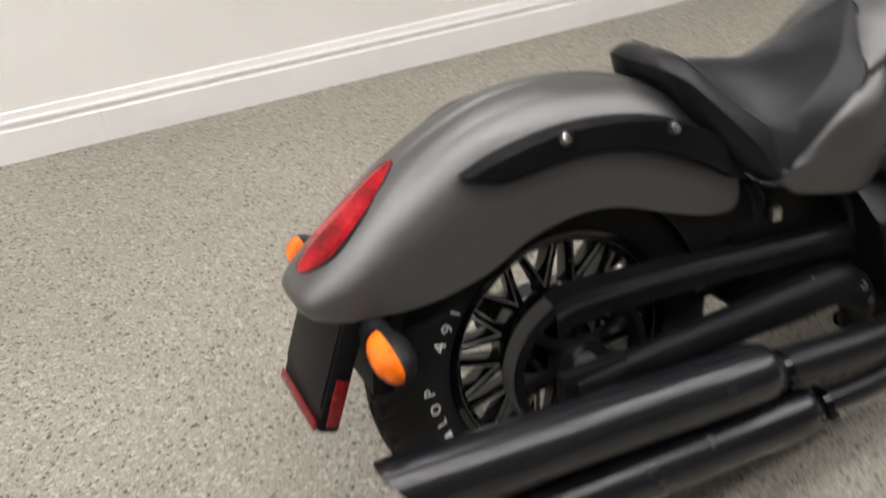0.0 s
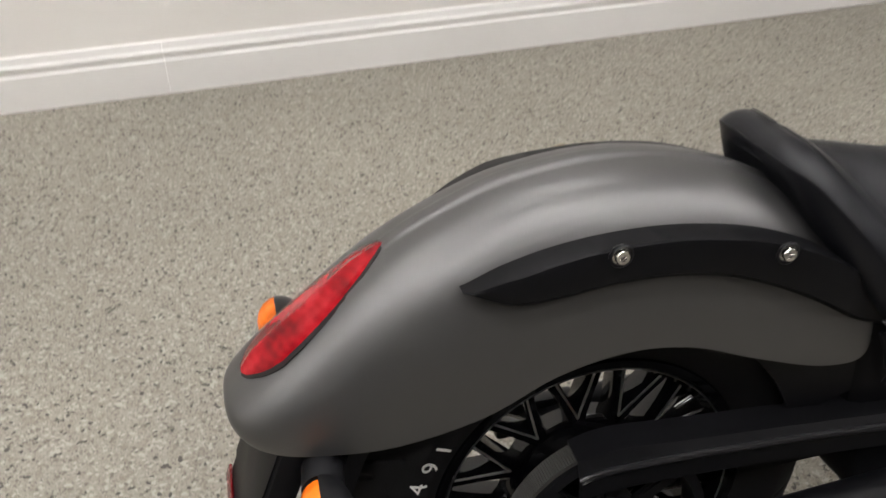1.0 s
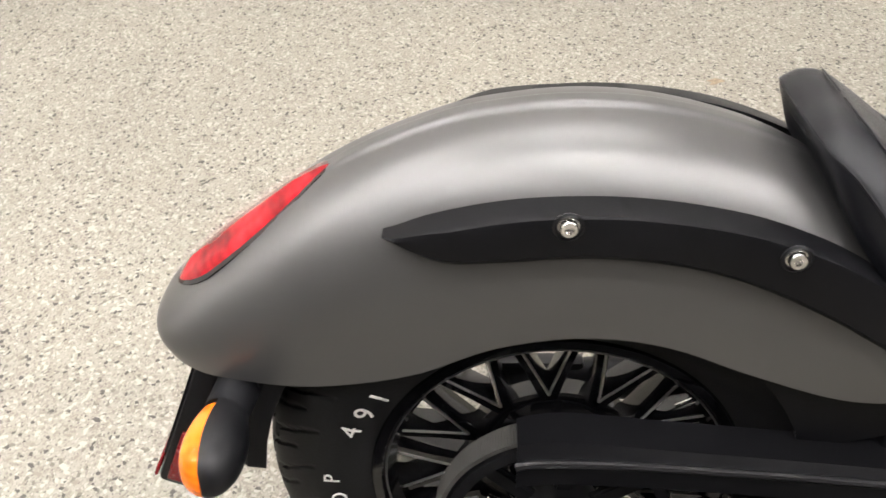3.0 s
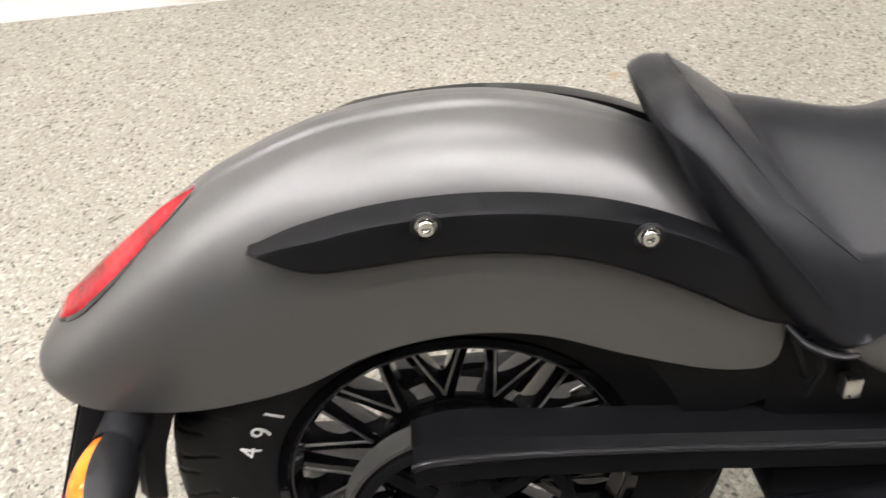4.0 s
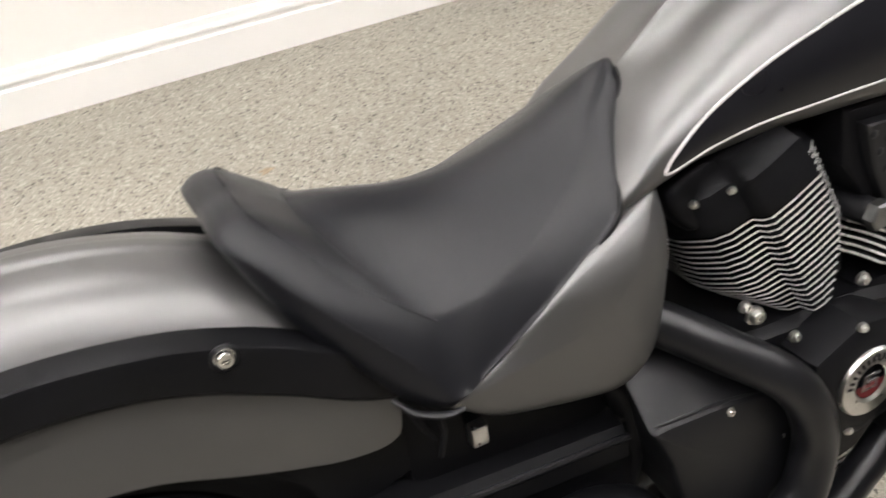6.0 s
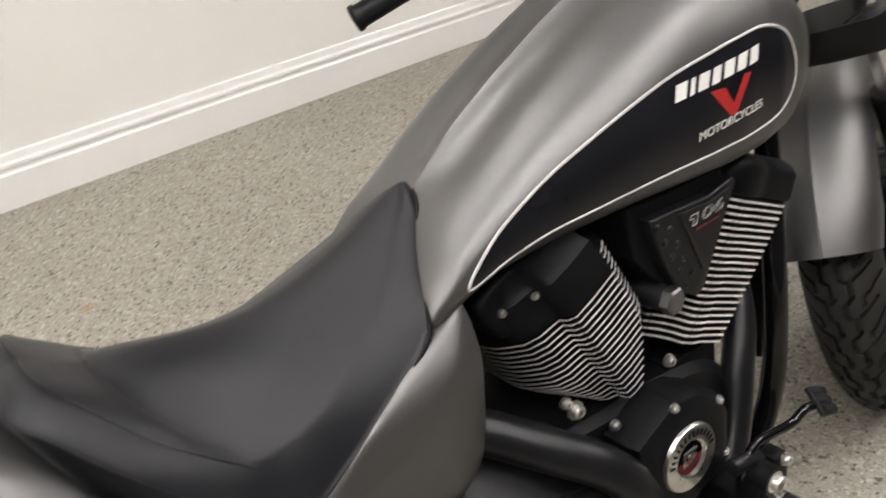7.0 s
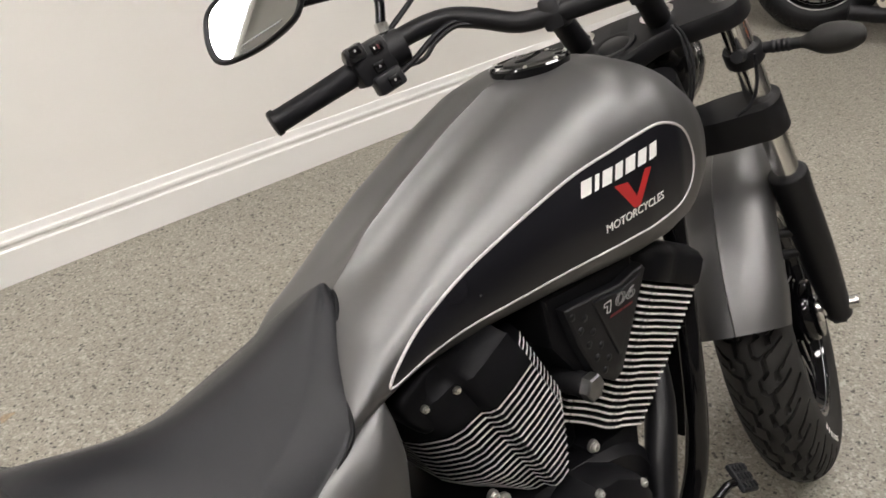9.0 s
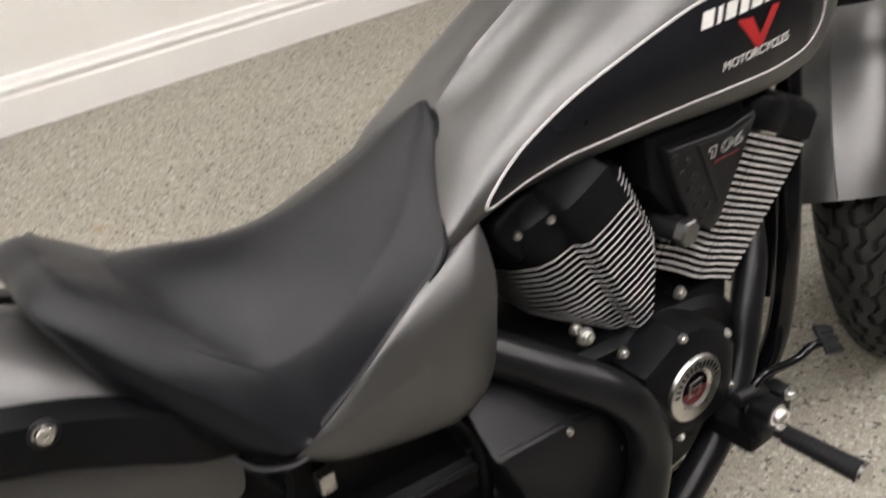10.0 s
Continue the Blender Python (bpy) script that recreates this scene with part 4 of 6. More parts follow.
def engine():
    ca, sa = math.cos(radians(27)), math.sin(radians(27))
    rear, u, up = cylinder("rear_cylinder", (0.760, 0.616), (ca, sa), (0.0098 * sa, -0.0098 * ca), -3, 18, REAR_FIN, lambda f: 1 - 0.62 * max(0, (f - 0.5) / 0.5) ** 1.3, "finned rear cylinder with bright fin edges")
    head_face = [p for p in REAR_FIN if p[0] < 0.075] + [(0.074, 0.10), (0.074, 0.05)]
    head_block(rear, (0.760, 0.616), u, up, head_face, ((0.006, 1.0, 1.015), (0.030, 1.0, 1.02), (0.034, 0.99, 1.0), (0.060, 0.98, 0.98), (0.066, 0.96, 0.90), (0.085, 0.9, 0.85), (0.095, 0.8, 0.7)))
    # rocker cover on the head with its screws
    bm = bmesh.new()
    base = Vector((0.722, 0, 0.652))
    rings = []
    shape = smooth_outline([(-0.050, -0.020), (-0.030, -0.030), (0.012, -0.028), (0.032, -0.014), (0.056, 0.008), (0.110, 0.018), (0.110, 0.042), (0.020, 0.040), (-0.050, 0.036)], 44)
    for y, k in ((-0.050, 1.0), (-0.086, 1.0), (-0.093, 0.985), (-0.098, 0.94), (-0.101, 0.84), (-0.102, 0.5)):
        rings.append([base + u * a * k + up * b * k + Vector((0, y - 0.13 * max(0, a), 0)) for a, b in shape])
    loft(bm, rings)
    part("rocker_cover", bm, CAST_M, rear, "satin black rocker cover", sharp=60)
    for p in ((0.690, -0.106, 0.646), (0.726, -0.1215, 0.657)):
        bolt("cover_screw", p, 0.0036, rear, material=BRUSHED_M, label="small bright screw")
    ca, sa = math.cos(radians(25.5)), -math.sin(radians(25.5))
    front, u2, up2 = cylinder("front_cylinder", (1.115, 0.621), (ca, sa), (-0.0061, -0.0073), 0, 22, FRONT_FIN, lambda f: 1 - 0.28 * f ** 1.5, "finned front cylinder with bright fin edges")
    head_block(front, (1.115, 0.621), u2, up2, FRONT_FIN, ((0.007, 1.0, 1.0), (0.012, 1.03, 1.03), (0.045, 1.03, 1.03), (0.055, 0.99, 0.97), (0.062, 0.9, 0.85)))
    # triangular cover between the barrels
    cover = new("intake_cover")
    cover.parent = bike
    tagged(cover, "black triangular intake cover between the cylinders")
    bm = bmesh.new()
    plate(bm, [(0.872, 0.706), (1.050, 0.702), (1.046, 0.660), (0.985, 0.548), (0.936, 0.556), (0.880, 0.635)], -0.02, -0.124, 0.008)
    part("cover_back", bm, CAST_M, cover, "black plastic back of the cover", sharp=25)
    bm = bmesh.new()
    plate(bm, [(0.893, 0.685), (0.937, 0.682), (1.003, 0.677), (1.032, 0.683), (1.052, 0.685), (1.058, 0.677), (0.990, 0.552), (0.974, 0.546), (0.938, 0.572), (0.912, 0.625)], -0.10, -0.138, 0.006)
    part("cover_body", bm, PLASTIC_M, cover, "dimpled black plastic body", sharp=25)
    bm = bmesh.new()
    plate(bm, [(0.943, 0.6755), (1.003, 0.670), (1.042, 0.676), (0.990, 0.583), (0.983, 0.583)], -0.130, -0.1405, 0.003)
    part("cover_plaque", bm, BLACK_M, cover, "smooth black plaque", sharp=25)
    for k in range(9):
        r, q = divmod(k, 2)
        x, z = 0.9065 + 0.0123 * r + 0.0220 * q, 0.6704 - 0.0242 * r - 0.0105 * q
        bm = bmesh.new()
        lathe(bm, [(0.0001, 0.0030), (0.003, 0.0026), (0.0052, 0.001), (0.0060, -0.001)], (x, -0.137, z), (0, -1, 0), seg=14)
        part("dimple", bm, PLASTIC_M, cover)
    # the number: an outlined 1 with its flag, then the round digits
    one = [(0.0085, 0.0098, -0.0065, 0.0025), (0.0152, 0.0165, -0.0065, 0.0065), (0.0085, 0.0165, -0.0076, -0.0065), (0.0020, 0.0165, 0.0065, 0.0076), (0.0020, 0.0095, 0.0017, 0.0028), (0.0020, 0.0033, 0.0028, 0.0065)]
    laid("displacement_number", bars(one, 0.25), lambda p, q, h: (0.959 + p, -0.1412 - h, 0.6578 + q), PRINT_M, cover, "outlined pale number")
    laid("displacement_number", lettering("06", 0.0255, outline=0.0004), lambda p, q, h: (1.006 + p * 1.70 + 0.25 * q, -0.1412 - h, 0.6585 + q * 0.84 + p * 0.05), PRINT_M, cover, "outlined pale number")
    laid("red_bar", bars([(-0.024, 0.0, -0.0018, 0.0018), (0.003, 0.022, -0.0014, 0.0014)], 0.3), lambda p, q, h: (0.996 + p, -0.1412 - h, 0.6440 + q + p * 0.03), DARK_RED_M, cover, "small red bar")
    # hexagon plug
    plug = new("oil_plug")
    plug.parent = bike
    tagged(plug, "bright hexagon plug on the engine")
    bm = bmesh.new()
    lathe(bm, [(0.0001, -0.05), (0.017, -0.05), (0.017, 0.0), (0.016, 0.003), (0.0001, 0.003)], (0.917, -0.135, 0.570), (0.1, -1, 0), seg=24)
    part("plug_body", bm, BLACK_M, plug)
    bm = bmesh.new()
    lathe(bm, [(0.0001, 0.0), (0.019, 0.0), (0.019, 0.012), (0.016, 0.0145), (0.0001, 0.0145)], (0.917, -0.139, 0.570), (0.1, -1, 0), seg=6)
    part("hexagon", bm, STEEL_M, plug, "bright hexagon head", sharp=20)
    for p, r in (((0.762, -0.125, 0.484), 0.009), ((0.919, -0.135, 0.477), 0.0065), ((0.800, -0.150, 0.452), 0.0055), ((0.752, -0.120, 0.497), 0.006)):
        bolt("engine_bolt", p, r, bike, material=BRUSHED_M, label="bright engine bolt")
    # crankcase
    bm = bmesh.new()
    case = smooth_outline([(0.60, 0.43), (0.70, 0.46), (0.80, 0.455), (0.90, 0.450), (1.00, 0.43), (1.05, 0.38), (1.06, 0.28), (1.00, 0.20), (0.85, 0.165), (0.70, 0.17), (0.635, 0.24), (0.612, 0.37)], 60)
    rings = [[(p[0], y, p[1]) for p in case] for y in (-0.118, 0.150)]
    rings = [[(0.81 + (p[0] - 0.81) * 0.93, -0.132, 0.33 + (p[1] - 0.33) * 0.93) for p in case]] + rings + [[(0.81 + (p[0] - 0.81) * 0.9, 0.170, 0.33 + (p[1] - 0.33) * 0.9) for p in case]]
    loft(bm, rings)
    part("crankcase", bm, MATTE_M, bike, "black cast crankcase", sharp=30)
    # pushrod tower blocks between the barrels
    bm = bmesh.new()
    box(bm, (0.935, -0.118, 0.40), (1.035, 0.1, 0.452), 0.008)
    box(bm, (0.84, -0.080, 0.44), (0.95, 0.1, 0.56), 0.01)
    part("engine_deck", bm, CAST_M, bike, "black engine casting")
    # faceted cover with its round badge
    cov = new("primary_cover")
    cov.parent = bike
    tagged(cov, "black faceted engine cover with a round metal badge")
    oct_ = [(0.796, 0.432), (0.866, 0.464), (0.906, 0.458), (0.956, 0.428), (0.972, 0.395), (0.970, 0.330), (0.945, 0.300), (0.880, 0.285), (0.846, 0.302), (0.812, 0.345)]
    bm = bmesh.new()
    plate(bm, oct_, -0.13, -0.188, 0.016, 0.004)
    part("cover_face", bm, CAST_M, cov, "satin black cover", sharp=25)
    for p in ((0.866, 0.457), (0.950, 0.422), (0.958, 0.335), (0.862, 0.303)):
        bolt("cover_screw", (p[0], -0.186, p[1]), 0.0046, cov, material=BRUSHED_M)
    c = (0.880, -0.190, 0.377)
    bm = bmesh.new()
    lathe(bm, [(0.024, -0.006), (0.048, -0.006), (0.048, 0.003), (0.046, 0.006), (0.028, 0.0065), (0.024, 0.003)], c, (0, -1, 0), seg=64, closed=True)
    badge = part("badge_ring", bm, BRUSHED_M, cov, "brushed silver ring badge")
    bm = bmesh.new()
    lathe(bm, [(0.0001, 0.003), (0.0245, 0.003), (0.0245, -0.004), (0.0001, -0.004)], c, (0, -1, 0), seg=40)
    part("badge_centre", bm, GLOSS_M, cov, "black badge centre")
    for k in range(14):
        a = radians(170 - k * 160 / 13)
        e = (math.cos(a), math.sin(a))
        laid("badge_bar", bars([(-0.0018, 0.0018, -0.0042, 0.0042)], 0.0),
             lambda p, q, h, e=e: (c[0] + e[0] * (0.0375 + q) + e[1] * p, c[1] - 0.0072 - h, c[2] + e[1] * (0.0375 + q) - e[0] * p), BLACK_M, badge, "engraved mark")
    laid("badge_mark", bars([(-0.012, 0.012, 0.008, 0.011), (-0.012, -0.008, -0.011, 0.011), (-0.012, 0.012, -0.011, -0.008), (0.008, 0.012, -0.011, 0.002), (-0.004, 0.012, -0.001, 0.002)], 0.15),
         lambda p, q, h: (c[0] + p, c[1] - 0.0036 - h, c[2] + q), BRUSHED_M, cov, "silver block emblem")
    laid("badge_arc", ([(0.0225 * math.cos(a), 0.0225 * math.sin(a), 0) for a in np.linspace(math.pi * 1.02, math.pi * 1.98, 20)], [tuple(range(20))]), lambda p, q, h: (c[0] + p, c[1] - 0.0034 - h, c[2] + q), DARK_RED_M, cov, "dark red lower half")
    # belt-side cover behind
    bm = bmesh.new()
    bc = smooth_outline([(0.577, 0.441), (0.62, 0.4395), (0.68, 0.4335), (0.745, 0.415), (0.785, 0.37), (0.79, 0.31), (0.74, 0.25), (0.67, 0.24), (0.630, 0.27), (0.613, 0.325), (0.598, 0.385), (0.580, 0.430)], 72)
    rings = []
    for y, k, lift in ((-0.095, 1.0, 0.060), (-0.120, 1.0, 0.050), (-0.150, 1.0, 0.026), (-0.172, 1.0, 0.004), (-0.178, 0.992, 0.0), (-0.182, 0.965, 0.0), (-0.185, 0.88, 0.0), (-0.188, 0.6, 0.0), (-0.189, 0.2, 0.0)):
        rings.append([(0.69 + (p[0] - 0.69) * k, y, 0.345 + (p[1] - 0.345) * k + lift * min(1.0, max(0.0, (p[1] - 0.38) / 0.05))) for p in bc])
    loft(bm, rings)
    pc = part("sprocket_cover", bm, PLASTIC_M, bike, "large satin black sprocket cover", sharp=30)
    bm = bmesh.new()
    tube(bm, [(0.582, -0.1745, 0.441), (0.62, -0.1755, 0.4395), (0.68, -0.1755, 0.4335), (0.735, -0.1755, 0.419)], 0.0026, n=24, seg=8)
    part("cover_rib", bm, EDGE_M, pc, "rounded upper edge")
    for p in ((0.676, 0.424), (0.752, 0.352)):
        bolt("cover_screw", (p[0], -0.184, p[1]), 0.0042, pc, material=BRUSHED_M)


def exhaust():
    root = new("exhaust_system")
    root.parent = bike
    tagged(root, "black twin stacked exhaust with slash-cut mufflers")

    def muffler(name, a, b, r, label):
        a, b = np.array(a, float), np.array(b, float)
        d = (b - a) / np.linalg.norm(b - a)
        bm = bmesh.new()
        side = np.cross(d, (0, 0, 1.0))
        side /= np.linalg.norm(side)
        up = np.cross(side, d)
        rings = []
        length = np.linalg.norm(b - a)
        for t, k in ((0.06, 0.72), (0.0, 0.90), (0.0, 1.0), (0.012, 1.0), (0.25, 1.0), (0.5, 1.0), (0.75, 1.0), (0.93, 1.0), (0.965, 0.985), (0.985, 0.93), (1.0, 0.80), (1.01, 0.66)):
            rings.append([a + d * (t * length + (-0.045 * math.sin(g) if t < 0.02 else -0.02 * math.sin(g) if t < 0.1 else 0)) + r * k * (math.cos(g) * side + math.sin(g) * up) for g in np.linspace(0, 2 * math.pi, 32, endpoint=False)])
        loft(bm, rings)
        part(name, bm, PIPE_M, root, label, sharp=30)
    muffler("muffler", (-0.345, -0.232, 0.324), (0.285, -0.232, 0.277), 0.050, "satin black muffler")
    muffler("muffler", (-0.30, -0.242, 0.205), (0.372, -0.242, 0.170), 0.044, "satin black lower muffler")
    bm = bmesh.new()
    tube(bm, [(0.28, -0.232, 0.269), (0.38, -0.232, 0.258), (0.52, -0.228, 0.242), (0.66, -0.222, 0.236), (0.750, -0.214, 0.262), (0.779, -0.210, 0.335), (0.768, -0.209, 0.402), (0.738, -0.197, 0.452), (0.690, -0.165, 0.488), (0.640, -0.120, 0.519), (0.60, -0.09, 0.54)], [0.033, 0.034, 0.034, 0.032, 0.028, 0.026, 0.026, 0.026, 0.026, 0.026, 0.026], n=90, seg=20)
    part("rear_header", bm, HEADER_M, root, "black rear header pipe")
    bm = bmesh.new()
    tube(bm, [(0.36, -0.242, 0.171), (0.50, -0.238, 0.160), (0.64, -0.225, 0.160), (0.79, -0.202, 0.175), (0.89, -0.184, 0.208), (0.966, -0.172, 0.258), (1.022, -0.152, 0.318), (1.063, -0.130, 0.388), (1.095, -0.110, 0.432), (1.12, -0.085, 0.470), (1.15, -0.05, 0.50)], 0.0235, n=90, seg=20)
    part("front_header", bm, HEADER_M, root, "black front header pipe")
    for x, z, y in ((0.308, 0.266, -0.232), (0.392, 0.168, -0.242)):
        bm = bmesh.new()
        lathe(bm, [(0.030, -0.008), (0.034, -0.008), (0.034, 0.008), (0.030, 0.008)], (x, y, z), (1, 0, -0.06), seg=28, closed=True)
        box(bm, (x - 0.009, y - 0.045, z - 0.006), (x + 0.009, y - 0.028, z + 0.006), 0.002)
        part("clamp", bm, GLOSS_M, root, "metal pipe clamp")
    bm = bmesh.new()
    box(bm, (0.29, -0.215, 0.180), (0.36, -0.205, 0.26), 0.003)
    part("muffler_bracket", bm, BLACK_M, root)


def drive():
    # toothed rear pulley and belt
    pulley = new("belt_pulley")
    pulley.parent = bike
    tagged(pulley, "black spoked rear belt pulley")
    bm = bmesh.new()
    c = (REAR[0], -0.100, REAR[2])
    lathe(bm, [(0.110, -0.017), (0.1225, -0.017), (0.1225, 0.017), (0.110, 0.017)], c, seg=80, closed=True)
    lathe(bm, [(0.016, -0.02), (0.045, -0.02), (0.045, 0.02), (0.016, 0.02)], c, seg=40, closed=True)
    part("pulley_ring", bm, BLACK_M, pulley, "black pulley ring")
    bm = bmesh.new()
    rings = []
    bmesh.ops.create_cube(bm, size=1.0)
    bmesh.ops.scale(bm, vec=(0.072, 0.010, 0.020), verts=bm.verts)
    bmesh.ops.translate(bm, vec=(0.077, 0, 0), verts=bm.verts)
    bmesh.ops.bevel(bm, geom=list(bm.edges), offset=0.003, segments=2, affect="EDGES")
    sp = part("pulley_spoke", bm, BLACK_M, pulley)
    for k in range(7):
        m = Matrix.Translation(c) @ Matrix.Rotation(2 * math.pi * k / 7 + 0.3, 4, "Y")
        if k == 0:
            sp.matrix_local = m
        else:
            o = new("pulley_spoke", sp.data)
            o.parent, o.matrix_local = pulley, m
    bm = bmesh.new()
    lathe(bm, [(0.0001, -0.03), (0.017, -0.03), (0.017, -0.008), (0.022, -0.008), (0.022, 0.02), (0.0001, 0.02)], (c[0], -0.135, c[2]), seg=18)
    part("axle_nut", bm, BRUSHED_M, pulley, "bright axle nut")
    # belt: round the pulley and forward to the engine, ribbed outside
    path = []
    r, rf, fx, fz = 0.126, 0.057, 0.62, 0.345
    for k in range(265):
        a = radians(82 + k * 196 / 264)
        path.append((c[0] + r * math.cos(a), c[2] + r * math.sin(a), a))
    for k in range(1, 40):
        f = k / 40
        p0, p1 = (path[264][0], path[264][1]), (fx, fz - rf)
        path.append((p0[0] + (p1[0] - p0[0]) * f, p0[1] + (p1[1] - p0[1]) * f, radians(-88)))
    for k in range(25):
        a = radians(-90 + k * 180 / 24)
        path.append((fx + rf * math.cos(a), fz + rf * math.sin(a), a))
    for k in range(1, 120):
        f = k / 120
        p0, p1 = (fx, fz + rf), (path[0][0], path[0][1])
        path.append((p0[0] + (p1[0] - p0[0]) * f, p0[1] + (p1[1] - p0[1]) * f, radians(85)))
    bm = bmesh.new()
    rings = []
    for i, (x, z, a) in enumerate(path):
        e = np.array((math.cos(a), math.sin(a)))
        t = 0.0045 + (0.0012 if i % 2 else 0)
        rings.append([(x, -0.114, z), (x + e[0] * t, -0.114, z + e[1] * t), (x + e[0] * t, -0.086, z + e[1] * t), (x, -0.086, z)])
    rings.append(rings[0])
    loft(bm, rings, caps=False)
    part("drive_belt", bm, BELT_M, bike, "worn ribbed drive belt", sharp=20)
    # guard over the belt's upper run
    bm = bmesh.new()
    rows = [(-0.036, 0.464, 0.432, -0.128), (-0.020, 0.469, 0.4395, -0.131), (0.018, 0.4735, 0.4425, -0.132), (0.095, 0.4645, 0.4405, -0.132), (0.18, 0.4565, 0.4345, -0.132), (0.26, 0.449, 0.4285, -0.132), (0.382, 0.4375, 0.4165, -0.132), (0.48, 0.4285, 0.4085, -0.132), (0.577, 0.4195, 0.4005, -0.132)]
    rings = []
    for x, zi, zo, y in spline(rows, 36):
        zi = zo + 0.74 * (zi - zo)  # a low, flat top
        rings.append([(x, -0.084, zi), (x, y + 0.010, zi - 0.003), (x, y + 0.004, zo + 0.005), (x, y, zo), (x, y, zo - 0.030), (x, y + 0.004, zo - 0.030), (x, y + 0.006, zo - 0.002), (x, y + 0.013, zi - 0.0055), (x, -0.086, zi - 0.0015)])
    loft(bm, rings)
    guard = part("belt_guard", bm, MATTE_M, bike, "satin black belt guard", sharp=25)
    bm = bmesh.new()
    tube(bm, [(x, y - 0.0008, zo + 0.001) for x, zi, zo, y in rows], 0.0042, n=36, seg=8)
    part("guard_edge", bm, EDGE_M, guard, "rounded lower edge")
    # plate between the runs of the belt, with a printed label
    bm = bmesh.new()
    plate(bm, [(0.175, 0.430), (0.36, 0.412), (0.36, 0.345), (0.20, 0.345)], -0.080, -0.086, 0.002)
    inner = part("belt_plate", bm, MATTE_M, bike, "black plate behind the belt", sharp=25)
    laid("plate_label", bars([(-0.010, 0.010, 0.010, 0.017), (-0.010, -0.004, -0.016, 0.008), (0.006, 0.010, -0.016, 0.008), (-0.010, 0.010, -0.022, -0.018)], 0.1), lambda p, q, h: (0.274 + p, -0.0866 - h, 0.388 + q), PRINT_M, inner, "small worn printed label")
    # swing arm
    arm = new("swing_arm")
    arm.parent = bike
    tagged(arm, "black steel swing arm")
    for s in (-1, 1):
        bm = bmesh.new()
        y = -0.160 if s < 0 else 0.125
        tube(bm, [(-0.035, y, 0.322), (0.10, y, 0.326), (0.26, y, 0.328), (0.40, y, 0.330), (0.50, y * 0.98, 0.329), (0.555, y * 0.95, 0.305), (0.585, y * 0.90, 0.262), (0.59, y * 0.85, 0.22)], [0.020, 0.026, 0.030, 0.033, 0.034, 0.032, 0.030, 0.026], n=46, seg=16, flat=1.15)
        part("arm_tube", bm, MATTE_M, arm, "black swing arm tube")
        bm = bmesh.new()
        box(bm, (-0.060, y - 0.012, 0.300), (0.060, y + 0.012, 0.358), 0.006)
        part("axle_plate", bm, BLACK_M, arm)
    bm = bmesh.new()
    plate(bm, smooth_outline([(0.348, 0.400), (0.44, 0.396), (0.585, 0.372), (0.60, 0.33), (0.58, 0.285), (0.50, 0.280), (0.42, 0.292), (0.352, 0.300)], 44), 0.06, -0.118, 0.012, 0.004)
    part("arm_casting", bm, MATTE_M, arm, "black cast swing arm pivot")
    bolt("pivot_bolt", (0.446, -0.168, 0.360), 0.0066, arm, (0, -0.55, 0.84), BRUSHED_M)
    for p in ((0.551, -0.178, 0.322), (0.578, -0.170, 0.284)):
        bolt("pivot_bolt", p, 0.0085, arm, (0, -0.9, 0.44), BRUSHED_M)
    # frame rails and shock under the seat
    bm = bmesh.new()
    for s in (-1, 1):
        tube(bm, [(0.36, s * 0.095, 0.555), (0.42, s * 0.105, 0.53), (0.54, s * 0.105, 0.50), (0.60, s * 0.10, 0.40), (0.58, s * 0.10, 0.26)], 0.019, n=30)
    part("rear_frame", bm, BLACK_M, bike, "black steel rear frame")
    bm = bmesh.new()
    box(bm, (0.326, -0.100, 0.40), (0.58, 0.100, 0.625), 0.02)
    part("battery_box", bm, MATTE_M, bike, "black plastic box under the seat")
    bm = bmesh.new()
    tube(bm, [(0.34, -0.07, 0.42), (0.42, -0.07, 0.50)], 0.022, n=20)
    part("shock_absorber", bm, BLACK_M, bike)
    for pts in ([(0.335, -0.118, 0.552), (0.345, -0.122, 0.525), (0.36, -0.112, 0.495)], [(0.352, -0.120, 0.550), (0.365, -0.126, 0.520), (0.362, -0.112, 0.47)], [(0.42, -0.126, 0.535), (0.45, -0.136, 0.515), (0.50, -0.126, 0.500)]):
        bm = bmesh.new()
        tube(bm, pts, 0.0034, n=16, seg=8)
        part("cable", bm, GRIP_M, bike, "thin black cable")
    bm = bmesh.new()
    box(bm, (0.395, -0.122, 0.468), (0.414, -0.106, 0.494), 0.003)
    part("metal_tag", bm, BRUSHED_M, bike, "small bright metal fitting")
    # down tubes and cradle
    bm = bmesh.new()
    for s in (-1, 1):
        tube(bm, [(1.262, s * 0.03, 0.74), (1.236, s * 0.060, 0.62), (1.205, s * 0.090, 0.50), (1.196, s * 0.100, 0.40), (1.190, s * 0.102, 0.31), (1.165, s * 0.104, 0.235), (1.09, s * 0.108, 0.150), (0.95, s * 0.115, 0.125), (0.70, s * 0.12, 0.14), (0.58, s * 0.12, 0.22)], 0.0185, n=60, seg=18)
    tube(bm, [(0.66, 0, 0.66), (0.9, 0, 0.70), (1.15, 0, 0.74), (1.30, 0, 0.80)], 0.03, n=20)
    part("main_frame", bm, GLOSS_M, bike, "gloss black tubular frame")
    bm = bmesh.new()
    box(bm, (1.205, -0.070, 0.30), (1.232, 0.070, 0.50), 0.008)
    part("oil_cooler", bm, CAST_M, bike, "black finned oil cooler")
    bm = bmesh.new()
    d = np.array((-math.sin(RAKE), 0, math.cos(RAKE)))
    tube(bm, [np.array((1.785, 0, 0)) + d * t for t in (0.86, 0.92, 0.99)], 0.034, n=12, seg=24)
